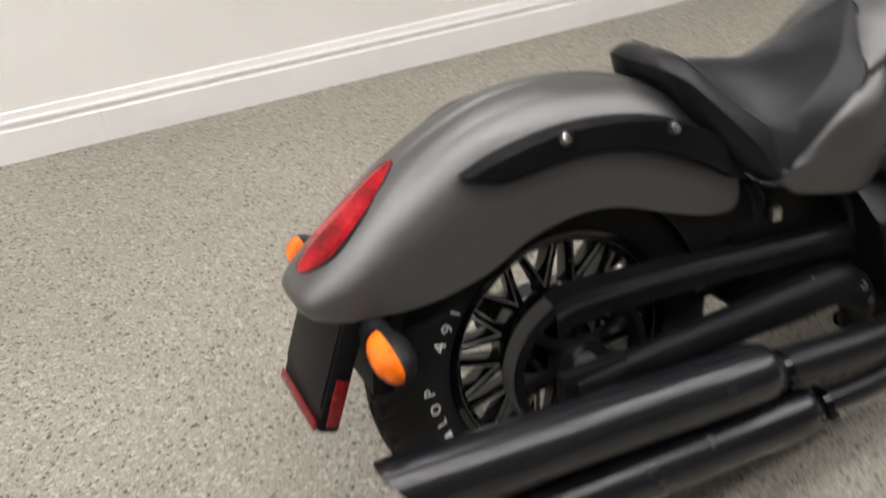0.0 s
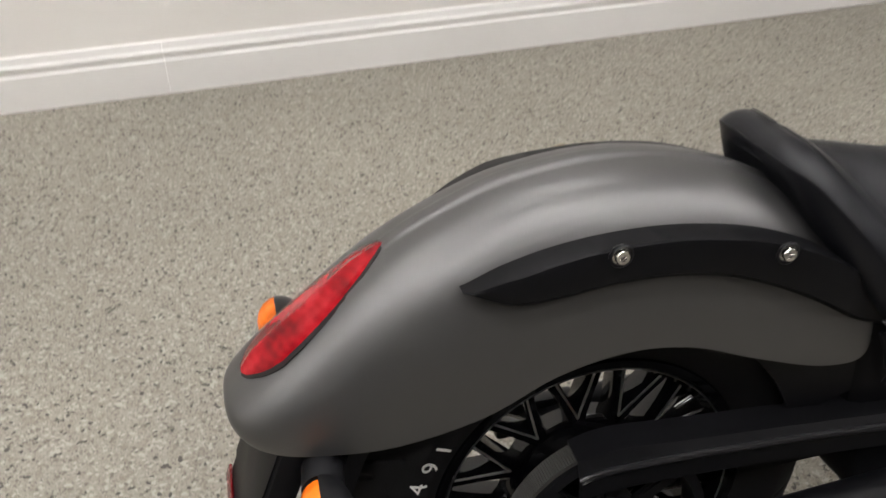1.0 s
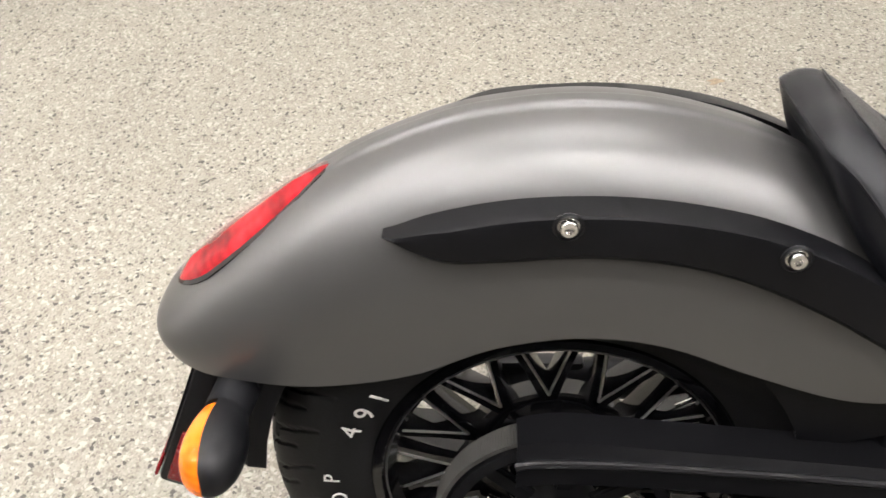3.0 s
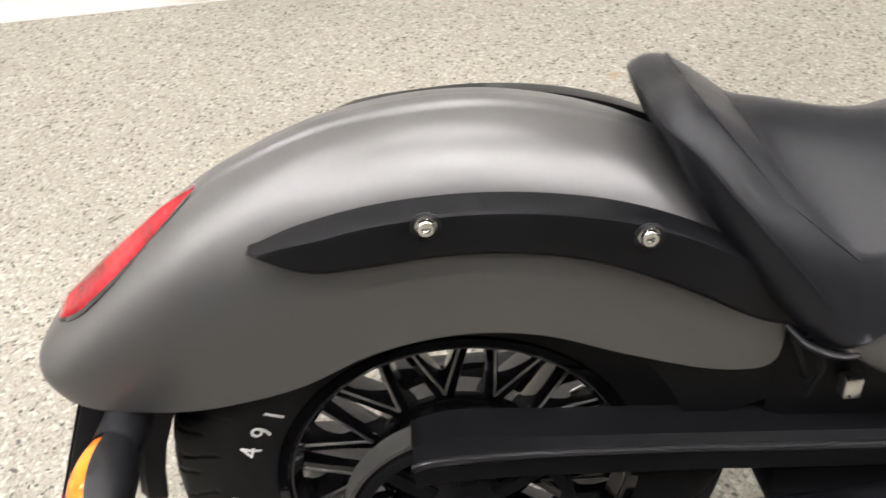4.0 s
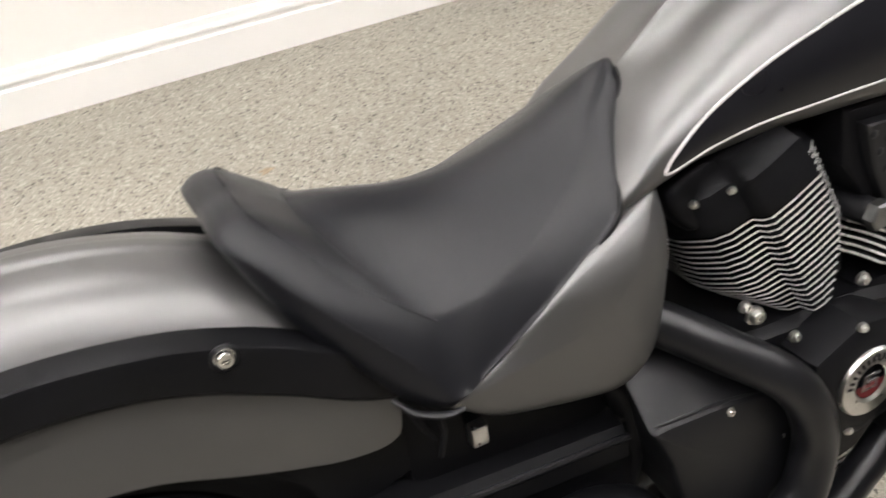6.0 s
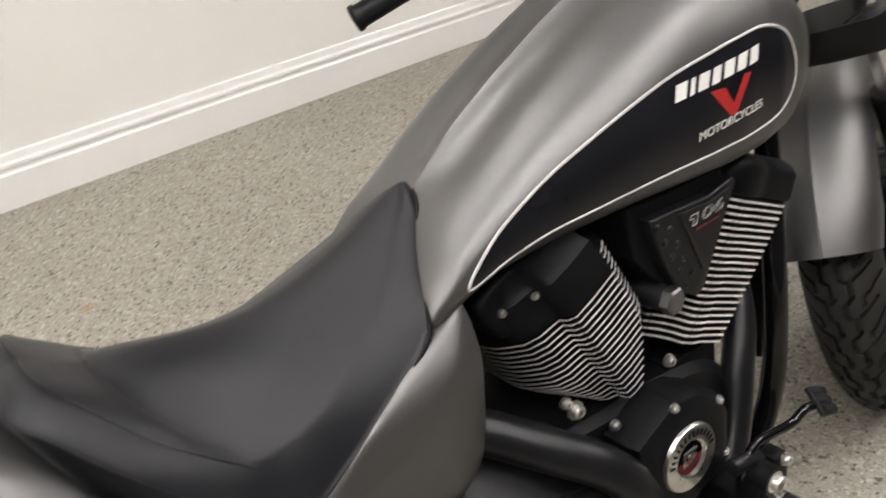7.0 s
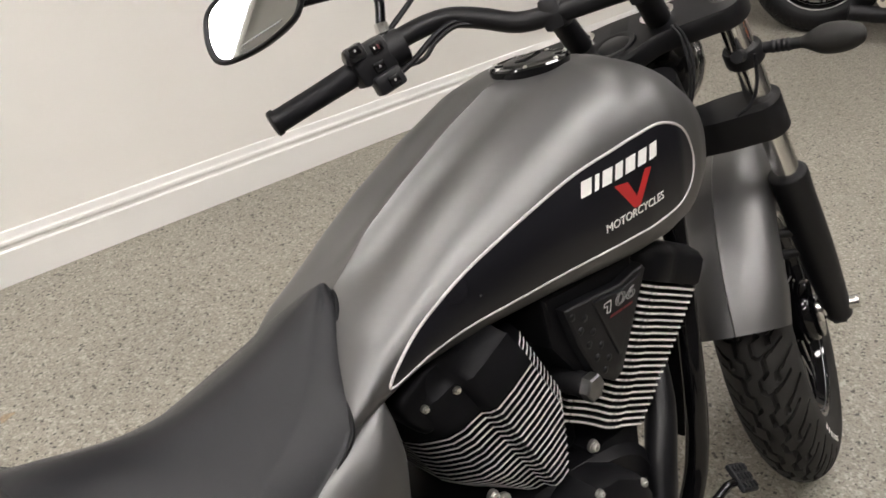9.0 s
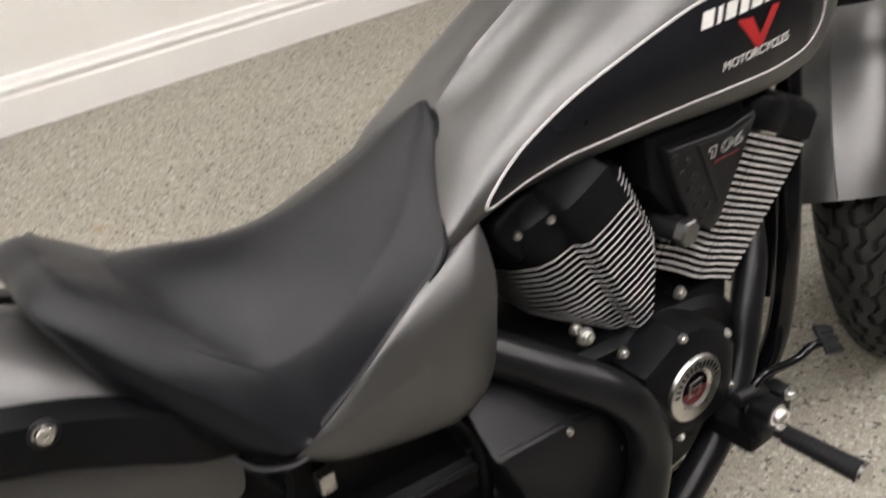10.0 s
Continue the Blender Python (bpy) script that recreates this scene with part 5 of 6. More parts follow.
    part("steering_head", bm, BLACK_M, bike)


def foot_controls():
    root = new("brake_pedal")
    root.parent = bike
    tagged(root, "black brake pedal with a studded rubber pad")
    bm = bmesh.new()
    tube(bm, [(0.945, -0.218, 0.300), (0.935, -0.230, 0.3255), (0.934, -0.235, 0.358), (0.954, -0.235, 0.3755), (0.985, -0.235, 0.3715), (1.030, -0.235, 0.363), (1.062, -0.235, 0.368), (1.085, -0.235, 0.362)], 0.0062, n=36, seg=12)
    part("pedal_arm", bm, GLOSS_M, root, "curved black arm")
    m = Matrix.Translation((1.100, -0.235, 0.360)) @ Matrix.Rotation(radians(26), 4, "Y") @ Matrix.Rotation(radians(38), 4, "X") @ Matrix.Scale(0.72, 4)
    bm = bmesh.new()
    box(bm, (-0.028, -0.030, -0.006), (0.028, 0.030, 0.006), 0.004, m)
    pad = part("pad", bm, GRIP_M, root, "black rubber pad")
    for i in range(4):
        for j in range(3):
            bm = bmesh.new()
            x, y = -0.0195 + i * 0.013, -0.018 + j * 0.018
            box(bm, (x - 0.004, y - 0.0065, 0.005), (x + 0.004, y + 0.0065, 0.010), 0.0015, m, seg=1)
            part("stud", bm, GRIP_M, pad)
    peg = new("foot_peg")
    peg.parent = bike
    tagged(peg, "black ribbed rubber foot peg with bright ends")
    a, b = np.array((0.950, -0.262, 0.312)), np.array((0.950, -0.388, 0.318))
    bm = bmesh.new()
    n = 26
    tube(bm, [a + (b - a) * (0.16 + 0.8 * i / (n - 1)) for i in range(n)], [0.0126 + 0.0016 * i / n + (0.0003 if i % 2 == 0 else 0) for i in range(n)], n=104, seg=20)
    part("peg_rubber", bm, GRIP_M, peg, "ribbed black rubber")
    for t0, t1, r in ((0.96, 1.0, 0.0146), (0.06, 0.15, 0.0125)):
        bm = bmesh.new()
        tube(bm, [a + (b - a) * t0, a + (b - a) * t1], r, n=4, seg=20)
        part("peg_end", bm, CHROME_M, peg, "bright metal end")
    bm = bmesh.new()
    box(bm, (0.926, -0.262, 0.292), (0.972, -0.222, 0.338), 0.010)
    box(bm, (0.968, -0.256, 0.302), (0.996, -0.226, 0.352), 0.006)
    box(bm, (0.930, -0.245, 0.262), (0.985, -0.130, 0.298), 0.010)
    tube(bm, [(0.948, -0.268, 0.338), (0.948, -0.222, 0.338)], 0.020, n=4, seg=20)
    part("peg_mount", bm, MATTE_M, peg, "black cast mount")
    bm = bmesh.new()
    tube(bm, [(0.912, -0.232, 0.362), (0.935, -0.236, 0.362), (0.958, -0.236, 0.350)], 0.011, n=10)
    part("peg_pivot", bm, BLACK_M, peg)
    for p, r in (((0.948, -0.268, 0.338), 0.011), ((0.986, -0.258, 0.344), 0.0065), ((0.980, -0.258, 0.312), 0.0055)):
        bolt("mount_bolt", p, r, peg, material=BRUSHED_M)


# the fork legs' places across, and the middle of the clamps
LEG = {-1: -0.117, 1: 0.200}
MIDDLE = 0.045


def along(t, y=0.0, dx=0.0):
    """A place beside the fork leg, t metres up from the axle."""
    p = np.array((FRONT[0], y, FRONT[2])) + FORK * t
    return p + np.array((math.cos(FORK_RAKE), 0, math.sin(FORK_RAKE))) * dx


def front_signal(p, s):
    """A teardrop turn signal on an arm that stands out from the fork."""
    root = new("front_indicator")
    root.parent, root.matrix_local = bike, STEERED
    tagged(root, "teardrop-shaped black turn signal on a ribbed arm")
    o = p + np.array((0.0, s * 0.026, 0.0))
    d = np.array((0.0, s * 1.0, -0.19))
    d = d / np.linalg.norm(d)
    x = np.array((1.0, -s * 0.10, 0.0))
    z = np.cross(x, d) * s
    prof = [(0.056, 0.008), (0.064, 0.0105), (0.074, 0.0160), (0.088, 0.0220), (0.104, 0.0240), (0.122, 0.0225), (0.137, 0.0175), (0.146, 0.011), (0.149, 0.003)]
    for name, sgn, material, lab in (("housing", -1, RUBBER_M, "satin dark grey housing"), ("lens", 1, LENS_AMBER, "amber lens")):
        bm = bmesh.new()
        rings = []
        for t, r in [(q[0], max(q[1], 0.003)) for q in spline([(a, b, 0.0) for a, b in prof], 24)]:
            rings.append([o + d * t + x * sgn * r * math.sin(g) * (1.25 if sgn < 0 else 0.8) + z * r * math.cos(g) for g in np.linspace(0, math.pi, 15)])
        loft(bm, rings)
        part(name, bm, material, root, lab)
    bm = bmesh.new()
    n = 19
    tube(bm, [o + d * 0.066 * i / (n - 1) for i in range(n)], [0.009 + (0.0018 if 3 < i < 12 and i % 2 else 0) for i in range(n)], n=37, seg=16)
    part("arm", bm, GRIP_M, root, "ribbed black arm")


def front_end():
    wheel("front_wheel", FRONT, 0.318, 0.066, bike, "front wheel with black tyre and gloss black spokes", STEERED, phase=0.2,
          side_text=[("", -122 - 4.6 * k, 0.013, 0.245) for k in range(6)] + [(ch, 62 - 5.2 * k, 0.022, 0.240) for k, ch in enumerate("491")])
    # fender round the wheel
    bm = bmesh.new()
    rings = []
    for k in range(40):
        a = radians(161 - k * 112 / 39)
        e = np.array((math.cos(a), 0, math.sin(a)))
        f = k / 39
        w = 0.084 * min(1.0, 0.90 + 0.5 * min(f, 1 - f) * 2)
        base = np.array((FRONT[0], 0, FRONT[2]))
        sec = superellipse(12, 2.6, w, 0.075)
        outer = [(y, 0.290 + h) for y, h in sec]
        inner = [(y * 0.955, 0.290 + h * 0.95) for y, h in sec]
        ring = []
        for y, r in reversed(outer[1:]):
            ring.append(base + e * r + np.array((0, y, 0)))
        for y, r in outer:
            ring.append(base + e * (r + 0.0045 * math.exp(-abs(y) / 0.016)) + np.array((0, -y, 0)))
        for y, r in reversed(inner[1:]):
            ring.append(base + e * r + np.array((0, -y, 0)))
        for y, r in inner:
            ring.append(base + e * r + np.array((0, y, 0)))
        rings.append(ring)
    loft(bm, rings)
    part("front_fender", bm, GREY_M, bike, "satin grey front fender with a raised spine", STEERED, sharp=55)
    # brake disc and hub sleeve on the side that shows
    bm = bmesh.new()
    lathe(bm, [(0.020, -0.086), (0.053, -0.086), (0.0545, -0.0845), (0.0545, -0.078), (0.0585, -0.0765), (0.0605, -0.073), (0.0605, -0.056), (0.064, -0.054), (0.064, -0.050), (0.020, -0.050)], FRONT, seg=32, closed=True)
    part("axle_sleeve", bm, GLOSS_M, bike, "gloss black axle sleeve", STEERED)
    bm = bmesh.new()
    lathe(bm, [(0.0001, -0.100), (0.017, -0.100), (0.018, -0.0985), (0.018, -0.0945), (0.026, -0.0935), (0.027, -0.092), (0.027, -0.085), (0.0001, -0.085)], FRONT, seg=28)
    lathe(bm, [(0.0001, -0.158), (0.011, -0.158), (0.013, -0.154), (0.013, -0.09), (0.0001, -0.09)], FRONT, seg=20)
    part("front_axle", bm, CHROME_M, bike, "bright front axle", STEERED)
    # fork legs
    for s in (-1, 1):
        leg = new("fork_leg")
        leg.parent, leg.matrix_local = bike, STEERED
        tagged(leg, "telescopic fork leg with polished tube and black slider")
        bm = bmesh.new()
        tube(bm, [along(t, LEG[s]) for t in (0.28, 0.5, 0.68)], 0.0215, n=10, seg=28)
        part("fork_tube", bm, CHROME_M, leg, "polished steel fork tube")
        bm = bmesh.new()
        tube(bm, [along(t, LEG[s]) for t in (-0.028, -0.022, 0.0, 0.03, 0.07, 0.11, 0.16, 0.22, 0.275, 0.318, 0.330, 0.334)], [0.020, 0.025, 0.026, 0.027, 0.029, 0.031, 0.032, 0.0325, 0.0325, 0.0335, 0.0335, 0.026], n=60, seg=26)
        part("slider", bm, PLASTIC_M, leg, "satin black slider")
        bm = bmesh.new()
        p = along(0.0, LEG[s])
        box(bm, (-0.024, -0.014, -0.030), (0.024, 0.014, 0.028), 0.006, Matrix.Translation(p) @ Matrix.Rotation(-FORK_RAKE, 4, "Y"))
        part("axle_clamp", bm, PLASTIC_M, leg)
        for t in (0.16, 0.21):
            bm = bmesh.new()
            q = along(t, LEG[s] - s * 0.026, -0.012)
            tube(bm, [q, q + np.array((-0.008, -s * 0.03, 0.004))], 0.009, n=4, seg=14)
            part("fender_mount", bm, PLASTIC_M, leg)
    # triple clamps
    for name, t, w, h in (("lower_clamp", 0.462, 0.042, 0.030), ("upper_clamp", 0.665, 0.054, 0.017)):
        bm = bmesh.new()
        rings = []
        for y in 0.195 * np.sin(np.linspace(-math.pi / 2, math.pi / 2, 61)):
            d = max(0, (abs(y) - 0.161) / 0.034)
            k = math.sqrt(max(0.002, 1 - d * d))
            waist = 1.0 - 0.12 * math.exp(-(abs(y) - 0.06) ** 2 / 0.0006)
            off = 0.0 if name == "upper_clamp" else -0.004
            c = along(t, MIDDLE + y, off)
            f, u = np.array((math.cos(FORK_RAKE), 0, math.sin(FORK_RAKE))) * w * k * waist, FORK * h
            g = f * (1 + (0.75 * math.exp(-(y / 0.055) ** 2) if name == "upper_clamp" else 0))
            rings.append([c - g * 0.93 - u, c - g - u * 0.7, c - g + u * 0.7, c - g * 0.93 + u, c + f * 0.9 + u, c + f + u * 0.7, c + f - u * 0.7, c + f * 0.9 - u])
        loft(bm, rings)
        part(name, bm, PLASTIC_M, bike, "satin black fork clamp", STEERED, sharp=40)
    bm = bmesh.new()
    lathe(bm, [(0.0001, 0.014), (0.022, 0.014), (0.026, 0.011), (0.030, 0.013), (0.036, 0.013), (0.038, 0.010), (0.038, -0.01), (0.0001, -0.01)], along(0.672, MIDDLE + 0.008, -0.040), tuple(FORK), seg=40)
    part("stem_cap", bm, BLACK_M, bike, "round black steering stem cap", STEERED)
    for s in (-1, 1):
        bm = bmesh.new()
        lathe(bm, [(0.0001, 0.022), (0.018, 0.022), (0.021, 0.018), (0.021, -0.01), (0.0001, -0.01)], along(0.672, LEG[s]), tuple(FORK), seg=28)
        part("fork_cap", bm, CHROME_M, bike, "bright fork cap", STEERED)
    # headlamp
    lamp = new("headlamp")
    lamp.parent, lamp.matrix_local = bike, STEERED
    tagged(lamp, "round black headlamp with a thin bright rim")
    c = np.array((1.455, 0.044, 0.868))
    ax = np.array((1.0, 0.0, -0.06))
    bm = bmesh.new()
    lathe(bm, [(0.0001, -0.095), (0.035, -0.090), (0.062, -0.070), (0.078, -0.040), (0.085, -0.005), (0.087, 0.030), (0.083, 0.040), (0.0001, 0.040)], c, tuple(ax), seg=48)
    part("shell", bm, GLOSS_M, lamp, "gloss black shell")
    bm = bmesh.new()
    lathe(bm, [(0.086, 0.030), (0.091, 0.032), (0.092, 0.042), (0.087, 0.048), (0.080, 0.046)], c, tuple(ax), seg=48, closed=True)
    part("bezel", bm, CHROME_M, lamp, "thin bright rim")
    bm = bmesh.new()
    lathe(bm, [(0.0001, 0.056), (0.05, 0.052), (0.081, 0.043), (0.0001, 0.041)], c, tuple(ax), seg=40)
    part("glass", bm, CHROME_M, lamp, "bright headlamp lens")
    # turn signals on the fork
    for s in (-1, 1):
        p = along(0.575, LEG[s])
        bm = bmesh.new()
        lathe(bm, [(0.0218, -0.014), (0.029, -0.014), (0.031, -0.010), (0.031, 0.010), (0.029, 0.014), (0.0218, 0.014)], p, tuple(FORK), seg=28, closed=True)
        tube(bm, [p + np.array((-0.02, 0, 0)), p + np.array((-0.052, s * -0.004, 0.004))], 0.010, n=6)
        part("signal_clamp", bm, PLASTIC_M, bike, "black clamp on the fork tube", STEERED)
        front_signal(p, s)
    # risers and handlebar
    top = np.array((1.205, 0.0, 1.008))
    for s in (-1, 1):
        q = along(0.672, MIDDLE + 0.006 + s * 0.066, 0.012)
        e = np.array(TO_FORK @ Vector((top[0] + 0.002, 0.036 + s * 0.064, top[2])))
        bm = bmesh.new()
        tube(bm, [q, q + (e - q) * 0.4, e], [0.021, 0.0195, 0.018], n=14, seg=22)
        box(bm, (e[0] - 0.025, e[1] - 0.016, e[2] - 0.024), (e[0] + 0.025, e[1] + 0.016, e[2] + 0.024), 0.007)
        part("riser", bm, PLASTIC_M, bike, "black handlebar riser", STEERED)
        bm = bmesh.new()
        lathe(bm, [(0.0205, -0.003), (0.0275, -0.003), (0.0275, 0.002), (0.0205, 0.002)], along(0.684, MIDDLE + 0.006 + s * 0.066, 0.012), tuple(FORK), seg=30, closed=True)
        part("riser_ring", bm, CHROME_M, bike, "bright ring under the riser", STEERED)
    bm = bmesh.new()
    half = [(1.205, 0.0, 1.008), (1.203, 0.06, 1.007), (1.197, 0.10, 1.007), (1.186, 0.15, 1.011), (1.171, 0.20, 1.034), (1.158, 0.24, 1.048), (1.138, 0.272, 1.049), (1.103, 0.300, 1.042), (1.055, 0.325, 1.028), (1.010, 0.355, 1.012), (0.940, 0.420, 0.990)]
    tube(bm, [(x, -y, z) for x, y, z in reversed(half[1:])] + half, 0.0155, n=120, seg=20)
    part("handlebar", bm, BLACK_M, bike, "swept satin black handlebar", BARS)
    for s in (-1, 1):
        g = new("hand_control")
        g.parent, g.matrix_local = bike, BARS
        tagged(g, "black rubber grip with switch housing and mirror")
        a, b = np.array((1.022, s * 0.346, 1.015)), np.array((0.926, s * 0.432, 0.986))
        d = (b - a) / np.linalg.norm(b - a)
        bm = bmesh.new()
        tube(bm, [a, a + 0.006 * d, a + (b - a) * 0.5, b - 0.012 * d, b - 0.009 * d, b - 0.002 * d, b], [0.0178, 0.0178, 0.0166, 0.0166, 0.0192, 0.0192, 0.016], n=60, seg=24)
        part("grip", bm, GRIP_M, g, "smooth black rubber grip")
        m = Matrix.Translation(a - d * 0.030) @ Vector(d).to_track_quat("X", "Z").to_matrix().to_4x4()
        bm = bmesh.new()
        box(bm, (-0.034, -0.026, -0.026), (0.026, 0.026, 0.030), 0.007, m)
        box(bm, (-0.030, s * 0.022 - 0.016, -0.046), (0.014, s * 0.022 + 0.016, -0.018), 0.005, m)
        box(bm, (0.000, s * 0.020 - 0.014, 0.012), (0.030, s * 0.020 + 0.014, 0.036), 0.006, m)
        sw = part("switch_housing", bm, PLASTIC_M, g, "black plastic switch housing", sharp=25)
        bm = bmesh.new()
        tube(bm, [a - d * 0.060, a - d * 0.088], 0.026, n=6, seg=22)
        part("lever_clamp", bm, PLASTIC_M, g, "black lever clamp")

        def on_housing(x, y, z, hx, hy, hz):
            bm = bmesh.new()
            box(bm, (x - hx, s * y - hy, z - hz), (x + hx, s * y + hy, z + hz), min(hx, hy, hz) * 0.5, m)
            return bm
        for x, y, z, lab in ((-0.016, 0.026, 0.016, "black rocker switch"), (0.016, 0.035, 0.028, "black button"), (-0.006, 0.027, -0.008, "black horn button"), (-0.012, 0.039, -0.034, "black slide switch")):
            part("switch", on_housing(x, y, z, 0.0085, 0.004, 0.0075), GLOSS_M, sw, lab)
        part("switch_mark", on_housing(-0.018, 0.0303, 0.016, 0.0012, 0.0008, 0.0035), DARK_RED_M, sw, "small red mark")
        for x, y, z in ((-0.012, 0.0303, 0.017), (0.016, 0.0393, 0.028), (-0.006, 0.0313, -0.008), (-0.012, 0.0433, -0.034)):
            part("switch_symbol", on_housing(x, y, z, 0.0011, 0.0008, 0.0018), STRIPE_M, sw, "small white symbol")
        # lever
        if s < 0:
            bm = bmesh.new()
            l0 = a - d * 0.066 + np.array((0.040, s * 0.006, -0.004))
            tube(bm, [a - d * 0.066 + np.array((0.015, 0, 0)), l0, l0 + d * 0.05 + np.array((0.02, 0, -0.005)), l0 + d * 0.12 + np.array((0.022, 0, -0.012)), l0 + d * 0.185 + np.array((0.012, 0, -0.012))], [0.010, 0.010, 0.0075, 0.0065, 0.008], n=40, seg=12, flat=0.75)
            part("lever", bm, PLASTIC_M, g, "black control lever")
        # mirror on its stalk
        st = a - d * 0.066 + np.array((0.0, 0, 0.020))
        e1, e2 = st + np.array((0.010, -s * 0.004, 0.055)), st + np.array((-0.035, s * 0.045, 0.080))
        mc = st + np.array((-0.150, s * 0.085, 0.082))
        bm = bmesh.new()
        tube(bm, [st, st + np.array((0.002, 0, 0.02)), e1, e1 + np.array((-0.010, s * 0.012, 0.022)), e2, mc + (e2 - mc) * 0.25], [0.009, 0.0075, 0.0072, 0.0072, 0.0072, 0.0085], n=40, seg=14)
        part("mirror_stalk", bm, GLOSS_M, g, "bent black mirror stalk")
        bm = bmesh.new()
        tube(bm, [st + np.array((0.0005, 0, 0.008)), st + np.array((0.0015, 0, 0.022))], 0.0098, n=4, seg=6)
        part("stalk_nut", bm, CHROME_M, g, "bright stalk nut")
        face = Vector((-0.889, -s * 0.325, 0.322)).normalized()
        mm = Matrix.Translation(mc) @ face.to_track_quat("Z", "Y").to_matrix().to_4x4() @ Matrix.Rotation(radians(12) * s, 4, "Z") @ Matrix(((0.929, 0.203 * s, 0, 0), (0.027 * s, 1.032, 0, 0), (0, 0, 1, 0), (0, 0, 0, 1)))
        bm = bmesh.new()
        oval = smooth_outline([(-0.084, 0.004), (-0.070, 0.038), (-0.020, 0.047), (0.045, 0.044), (0.080, 0.024), (0.084, -0.006), (0.068, -0.036), (0.015, -0.047), (-0.045, -0.044), (-0.076, -0.030)], 56)
        loft(bm, [[mm @ Vector((p[0] * k, p[1] * k, z)) for p in oval] for k, z in ((0.25, -0.034), (0.62, -0.028), (0.88, -0.014), (0.99, 0.0), (1.0, 0.005), (0.955, 0.0085), (0.905, 0.0075), (0.885, 0.0055), (0.88, 0.002))])
        ms = part("mirror_shell", bm, PLASTIC_M, g, "oval black mirror shell", sharp=50)
        bm = bmesh.new()
        loft(bm, [[mm @ Vector((p[0] * k, p[1] * k, z)) for p in oval] for k, z in ((0.884, 0.003), (0.884, 0.0045))])
        part("mirror_glass", bm, MIRROR_M, ms, "mirror glass", sharp=20)
        laid("mirror_print", bars([(-0.03 + 0.006 * k, -0.0262 + 0.006 * k, -0.0008, 0.0008) for k in range(12)], 0.0),
             lambda p, q, h, mm=mm: mm @ Vector((p, q - 0.030 + 0.0 * p, 0.0049 + h)), PRINT_M, ms, "faint printed line")
    # cables
    for pts, r in (([(1.035, 0.325, 0.998), (1.065, 0.300, 0.996), (1.095, 0.278, 1.010), (1.125, 0.256, 1.030), (1.148, 0.232, 1.040), (1.164, 0.20, 1.030), (1.184, 0.15, 1.006), (1.204, 0.08, 1.003), (1.215, 0.03, 1.000)], 0.0045),
                   ([(1.030, 0.330, 1.004), (1.070, 0.306, 1.004), (1.100, 0.272, 1.004), (1.122, 0.255, 1.022), (1.146, 0.230, 1.034), (1.162, 0.20, 1.026), (1.184, 0.15, 1.003), (1.20, 0.09, 1.002), (1.215, 0.03, 0.998)], 0.0035),
                   ([(1.075, 0.300, 1.055), (1.13, 0.285, 1.085), (1.22, 0.25, 1.14), (1.33, 0.15, 1.15), (1.40, 0.06, 1.02)], 0.0045), ([(1.328, -0.022, 0.935), (1.325, -0.032, 0.915), (1.316, -0.037, 0.876), (1.311, -0.032, 0.839), (1.307, -0.021, 0.808), (1.302, -0.004, 0.765)], 0.0024),
                   ([(1.334, -0.026, 0.935), (1.331, -0.038, 0.910), (1.322, -0.042, 0.872), (1.317, -0.035, 0.838), (1.312, -0.022, 0.806), (1.306, -0.004, 0.765)], 0.0022), ([(1.345, -0.125, 0.86), (1.352, -0.118, 0.82), (1.350, -0.105, 0.79), (1.345, -0.08, 0.775)], 0.0028)):
        bm = bmesh.new()
        tube(bm, pts, r, n=36, seg=8)
        part("cable", bm, GRIP_M, bike, "thin black control cable", BARS)


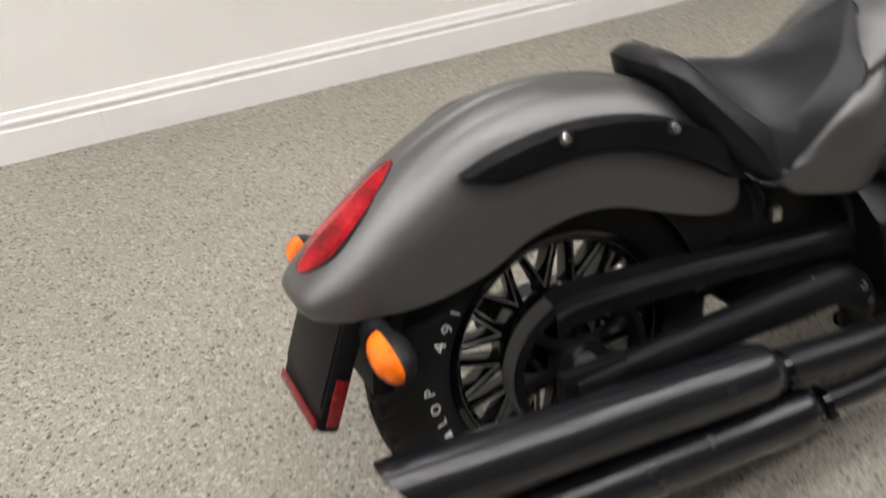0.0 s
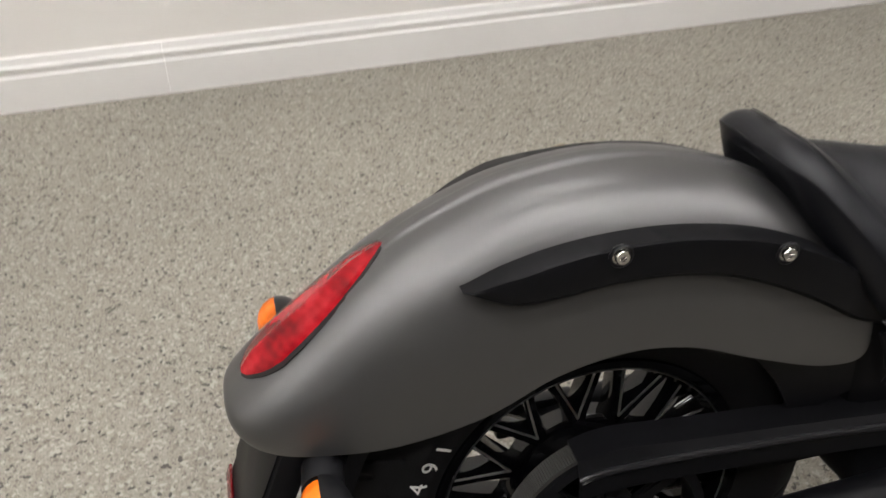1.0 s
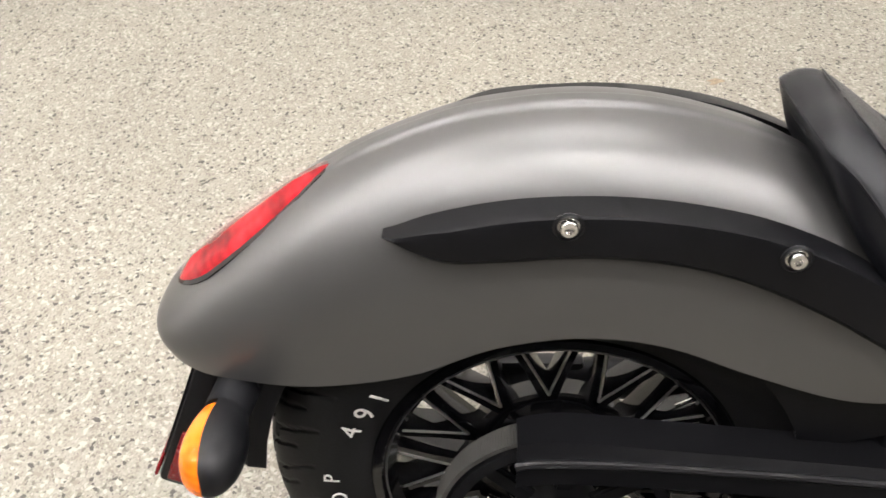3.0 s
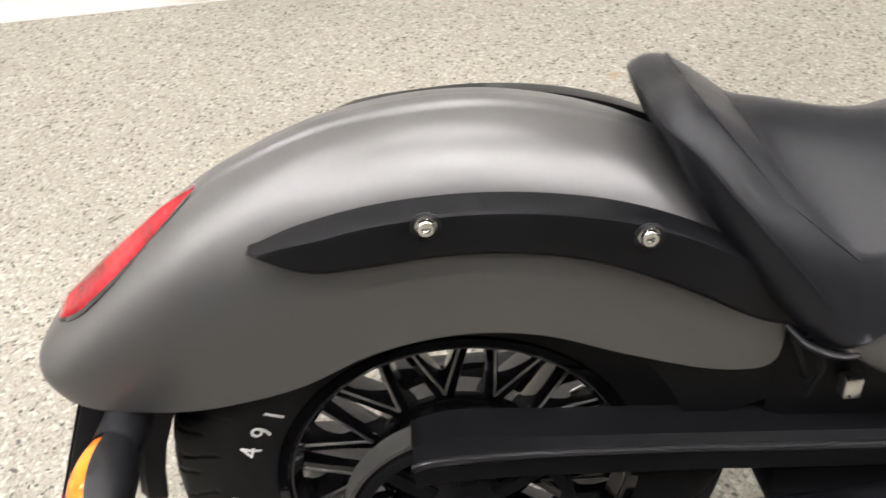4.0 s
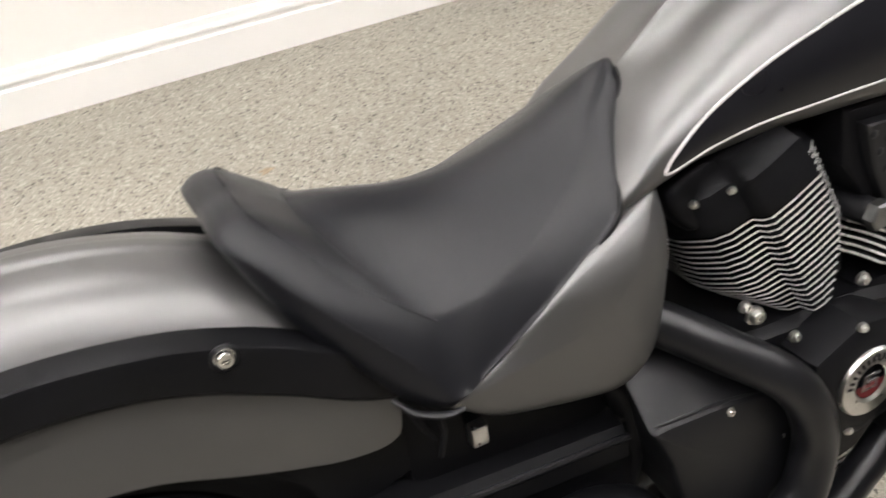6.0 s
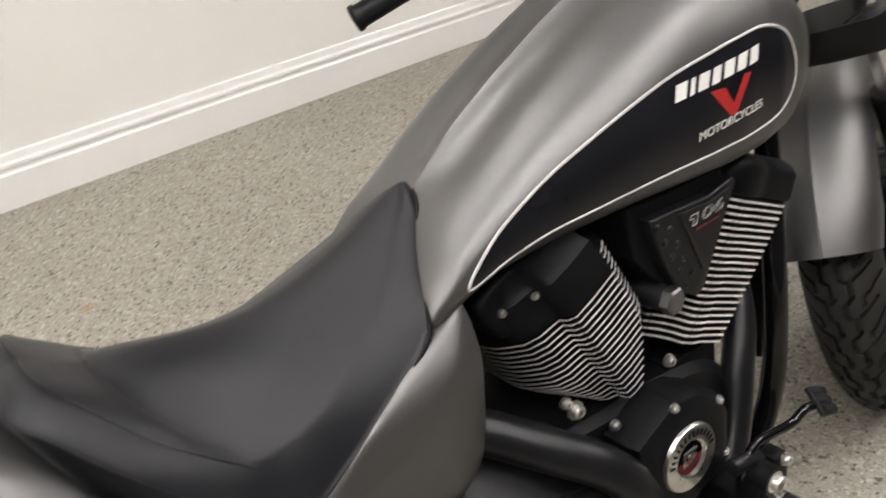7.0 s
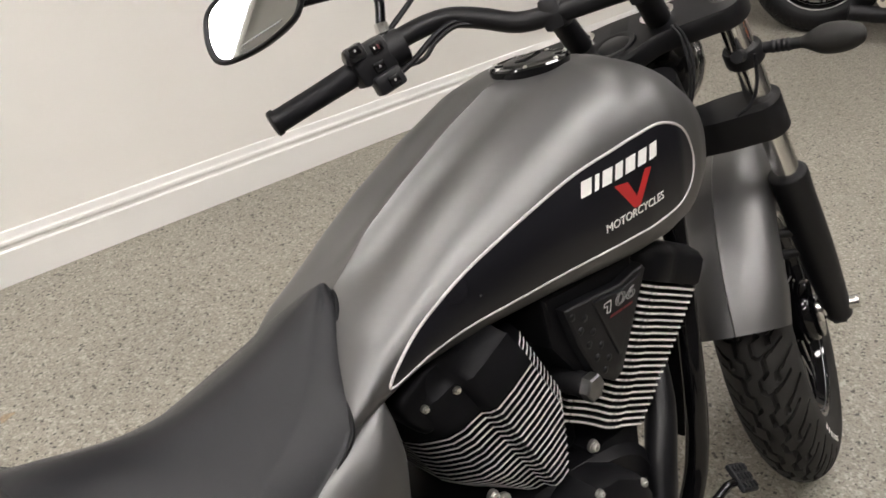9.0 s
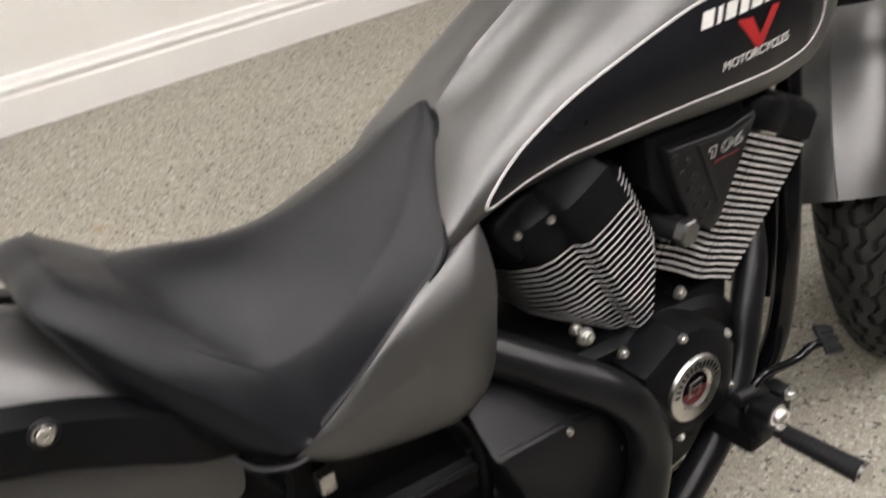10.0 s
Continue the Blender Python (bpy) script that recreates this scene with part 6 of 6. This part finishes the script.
def second_bike():
    root = new("motorcycle")
    tagged(root, "black motorcycle with cream engine covers parked farther along", "motorcycle")
    wheel("rear_wheel", (0, 0, 0.329), 0.329, 0.075, root, "black wheel with a pale-lined rim", seg=240, across=24, rubber=PLASTIC_M)
    wheel("front_wheel", (1.62, 0, 0.318), 0.318, 0.062, root, "black front wheel", seg=240, across=24, rubber=PLASTIC_M)
    bm = bmesh.new()
    lathe(bm, [(0.213, -0.0735), (0.2175, -0.0735), (0.2175, -0.060), (0.213, -0.060)], (0, 0, 0.329), seg=64, closed=True)
    part("rim_line", bm, STRIPE_M, root, "pale rim line")
    bm = bmesh.new()
    plate(bm, smooth_outline([(0.42, 0.44), (0.60, 0.48), (0.80, 0.46), (0.86, 0.34), (0.78, 0.22), (0.58, 0.19), (0.44, 0.26)], 40), 0.12, -0.16, 0.02, 0.008)
    part("engine", bm, CREAM_M, root, "cream engine cover")
    bm = bmesh.new()
    for s in (-1, 1):
        tube(bm, [(0.0, s * 0.11, 0.33), (0.25, s * 0.12, 0.32), (0.5, s * 0.12, 0.33)], 0.028, n=12)
        tube(bm, [(0.5, s * 0.12, 0.33), (0.6, s * 0.10, 0.6), (1.0, s * 0.06, 0.72), (1.32, s * 0.02, 0.80)], 0.02, n=20)
        tube(bm, [(1.62, s * 0.10, 0.318), (1.36, s * 0.10, 0.90)], 0.026, n=6)
    part("frame", bm, GLOSS_M, root, "black frame and fork")
    bm = bmesh.new()
    tube(bm, [(0.16, -0.15, 0.120), (0.30, -0.15, 0.115), (0.60, -0.14, 0.120), (0.9, -0.12, 0.25)], [0.040, 0.040, 0.032, 0.026], n=24)
    part("exhaust", bm, BLACK_M, root, "black exhaust pipe")
    bm = bmesh.new()
    plate(bm, [(0.275, 0.245), (0.275, 0.170), (0.300, 0.148), (0.56, 0.135), (0.60, 0.170), (0.60, 0.245)], -0.150, -0.166, 0.006, 0.003)
    shield = part("exhaust_shield", bm, CREAM_M, root, "cream exhaust shield with screws", sharp=25)
    for k in range(4):
        bolt("shield_screw", (0.300 + 0.055 * k, -0.166, 0.185), 0.008, shield)
    bm = bmesh.new()
    tube(bm, [(0.09, -0.15, 0.225), (0.16, -0.15, 0.212), (0.25, -0.15, 0.215)], 0.017, n=12)
    part("shield_end", bm, CREAM_M, root, "cream shield end")
    bm = bmesh.new()
    rings = []
    for x, w, z0, z1 in ((0.55, 0.05, 0.70, 0.76), (0.65, 0.11, 0.68, 0.82), (0.85, 0.15, 0.68, 0.92), (1.05, 0.16, 0.70, 0.95), (1.2, 0.10, 0.74, 0.90)):
        rings.append([(x, w * math.cos(a), (z0 + z1) / 2 + (z1 - z0) / 2 * math.sin(a)) for a in np.linspace(0, 2 * math.pi, 24, endpoint=False)])
    loft(bm, rings)
    part("fuel_tank", bm, GLOSS_M, root, "gloss black fuel tank")
    bm = bmesh.new()
    rings = []
    for x, w, z0, z1 in ((-0.25, 0.08, 0.66, 0.74), (0.0, 0.13, 0.68, 0.78), (0.25, 0.14, 0.64, 0.72), (0.45, 0.12, 0.64, 0.71), (0.60, 0.06, 0.70, 0.76)):
        rings.append([(x, w * math.cos(a), (z0 + z1) / 2 + (z1 - z0) / 2 * math.sin(a)) for a in np.linspace(0, 2 * math.pi, 24, endpoint=False)])
    loft(bm, rings)
    part("seat", bm, SEAT_M, root, "black seat")
    bm = bmesh.new()
    tube(bm, [(1.1, -0.36, 1.0), (1.25, -0.2, 1.03), (1.32, 0, 1.0), (1.25, 0.2, 1.03), (1.1, 0.36, 1.0)], 0.014, n=40)
    tube(bm, [(1.34, 0.0, 0.85), (1.32, 0.0, 1.0)], 0.03, n=6)
    part("handlebar", bm, BLACK_M, root, "black handlebar")
    root.matrix_world = Matrix.Translation((4.59, 1.46, 0.0015)) @ Matrix.Rotation(radians(-64), 4, "Z") @ Matrix.Rotation(-radians(9), 4, "X")


# ---------------------------------------------------------------- build
room()
for px_, py_ in PANELS:
    ceiling_light(px_, py_)
wheel("rear_wheel", REAR, 0.329, 0.0675, bike, "rear wheel with black tyre and gloss black V spokes", None, phase=radians(5.5), rubber=SHADED_RUBBER_M, grooves=0.35,
      side_text=[("1", 144.8, 0.032, 0.231), ("9", 151.4, 0.032, 0.234), ("4", 158.9, 0.032, 0.238)] + [("P", 177.0, 0.026, 0.249), ("O", 184.6, 0.025, 0.243), ("L", 191.6, 0.025, 0.240)] + [("", 198.5 + 7.0 * k, 0.018, 0.240) for k in range(3)])
rear_fender()
tail_light()
number_plate()
for s_ in (-1, 1):
    indicator(s_)
    side_panel(s_)
seat()
fuel_tank()
engine()
exhaust()
drive()
foot_controls()
front_end()
second_bike()
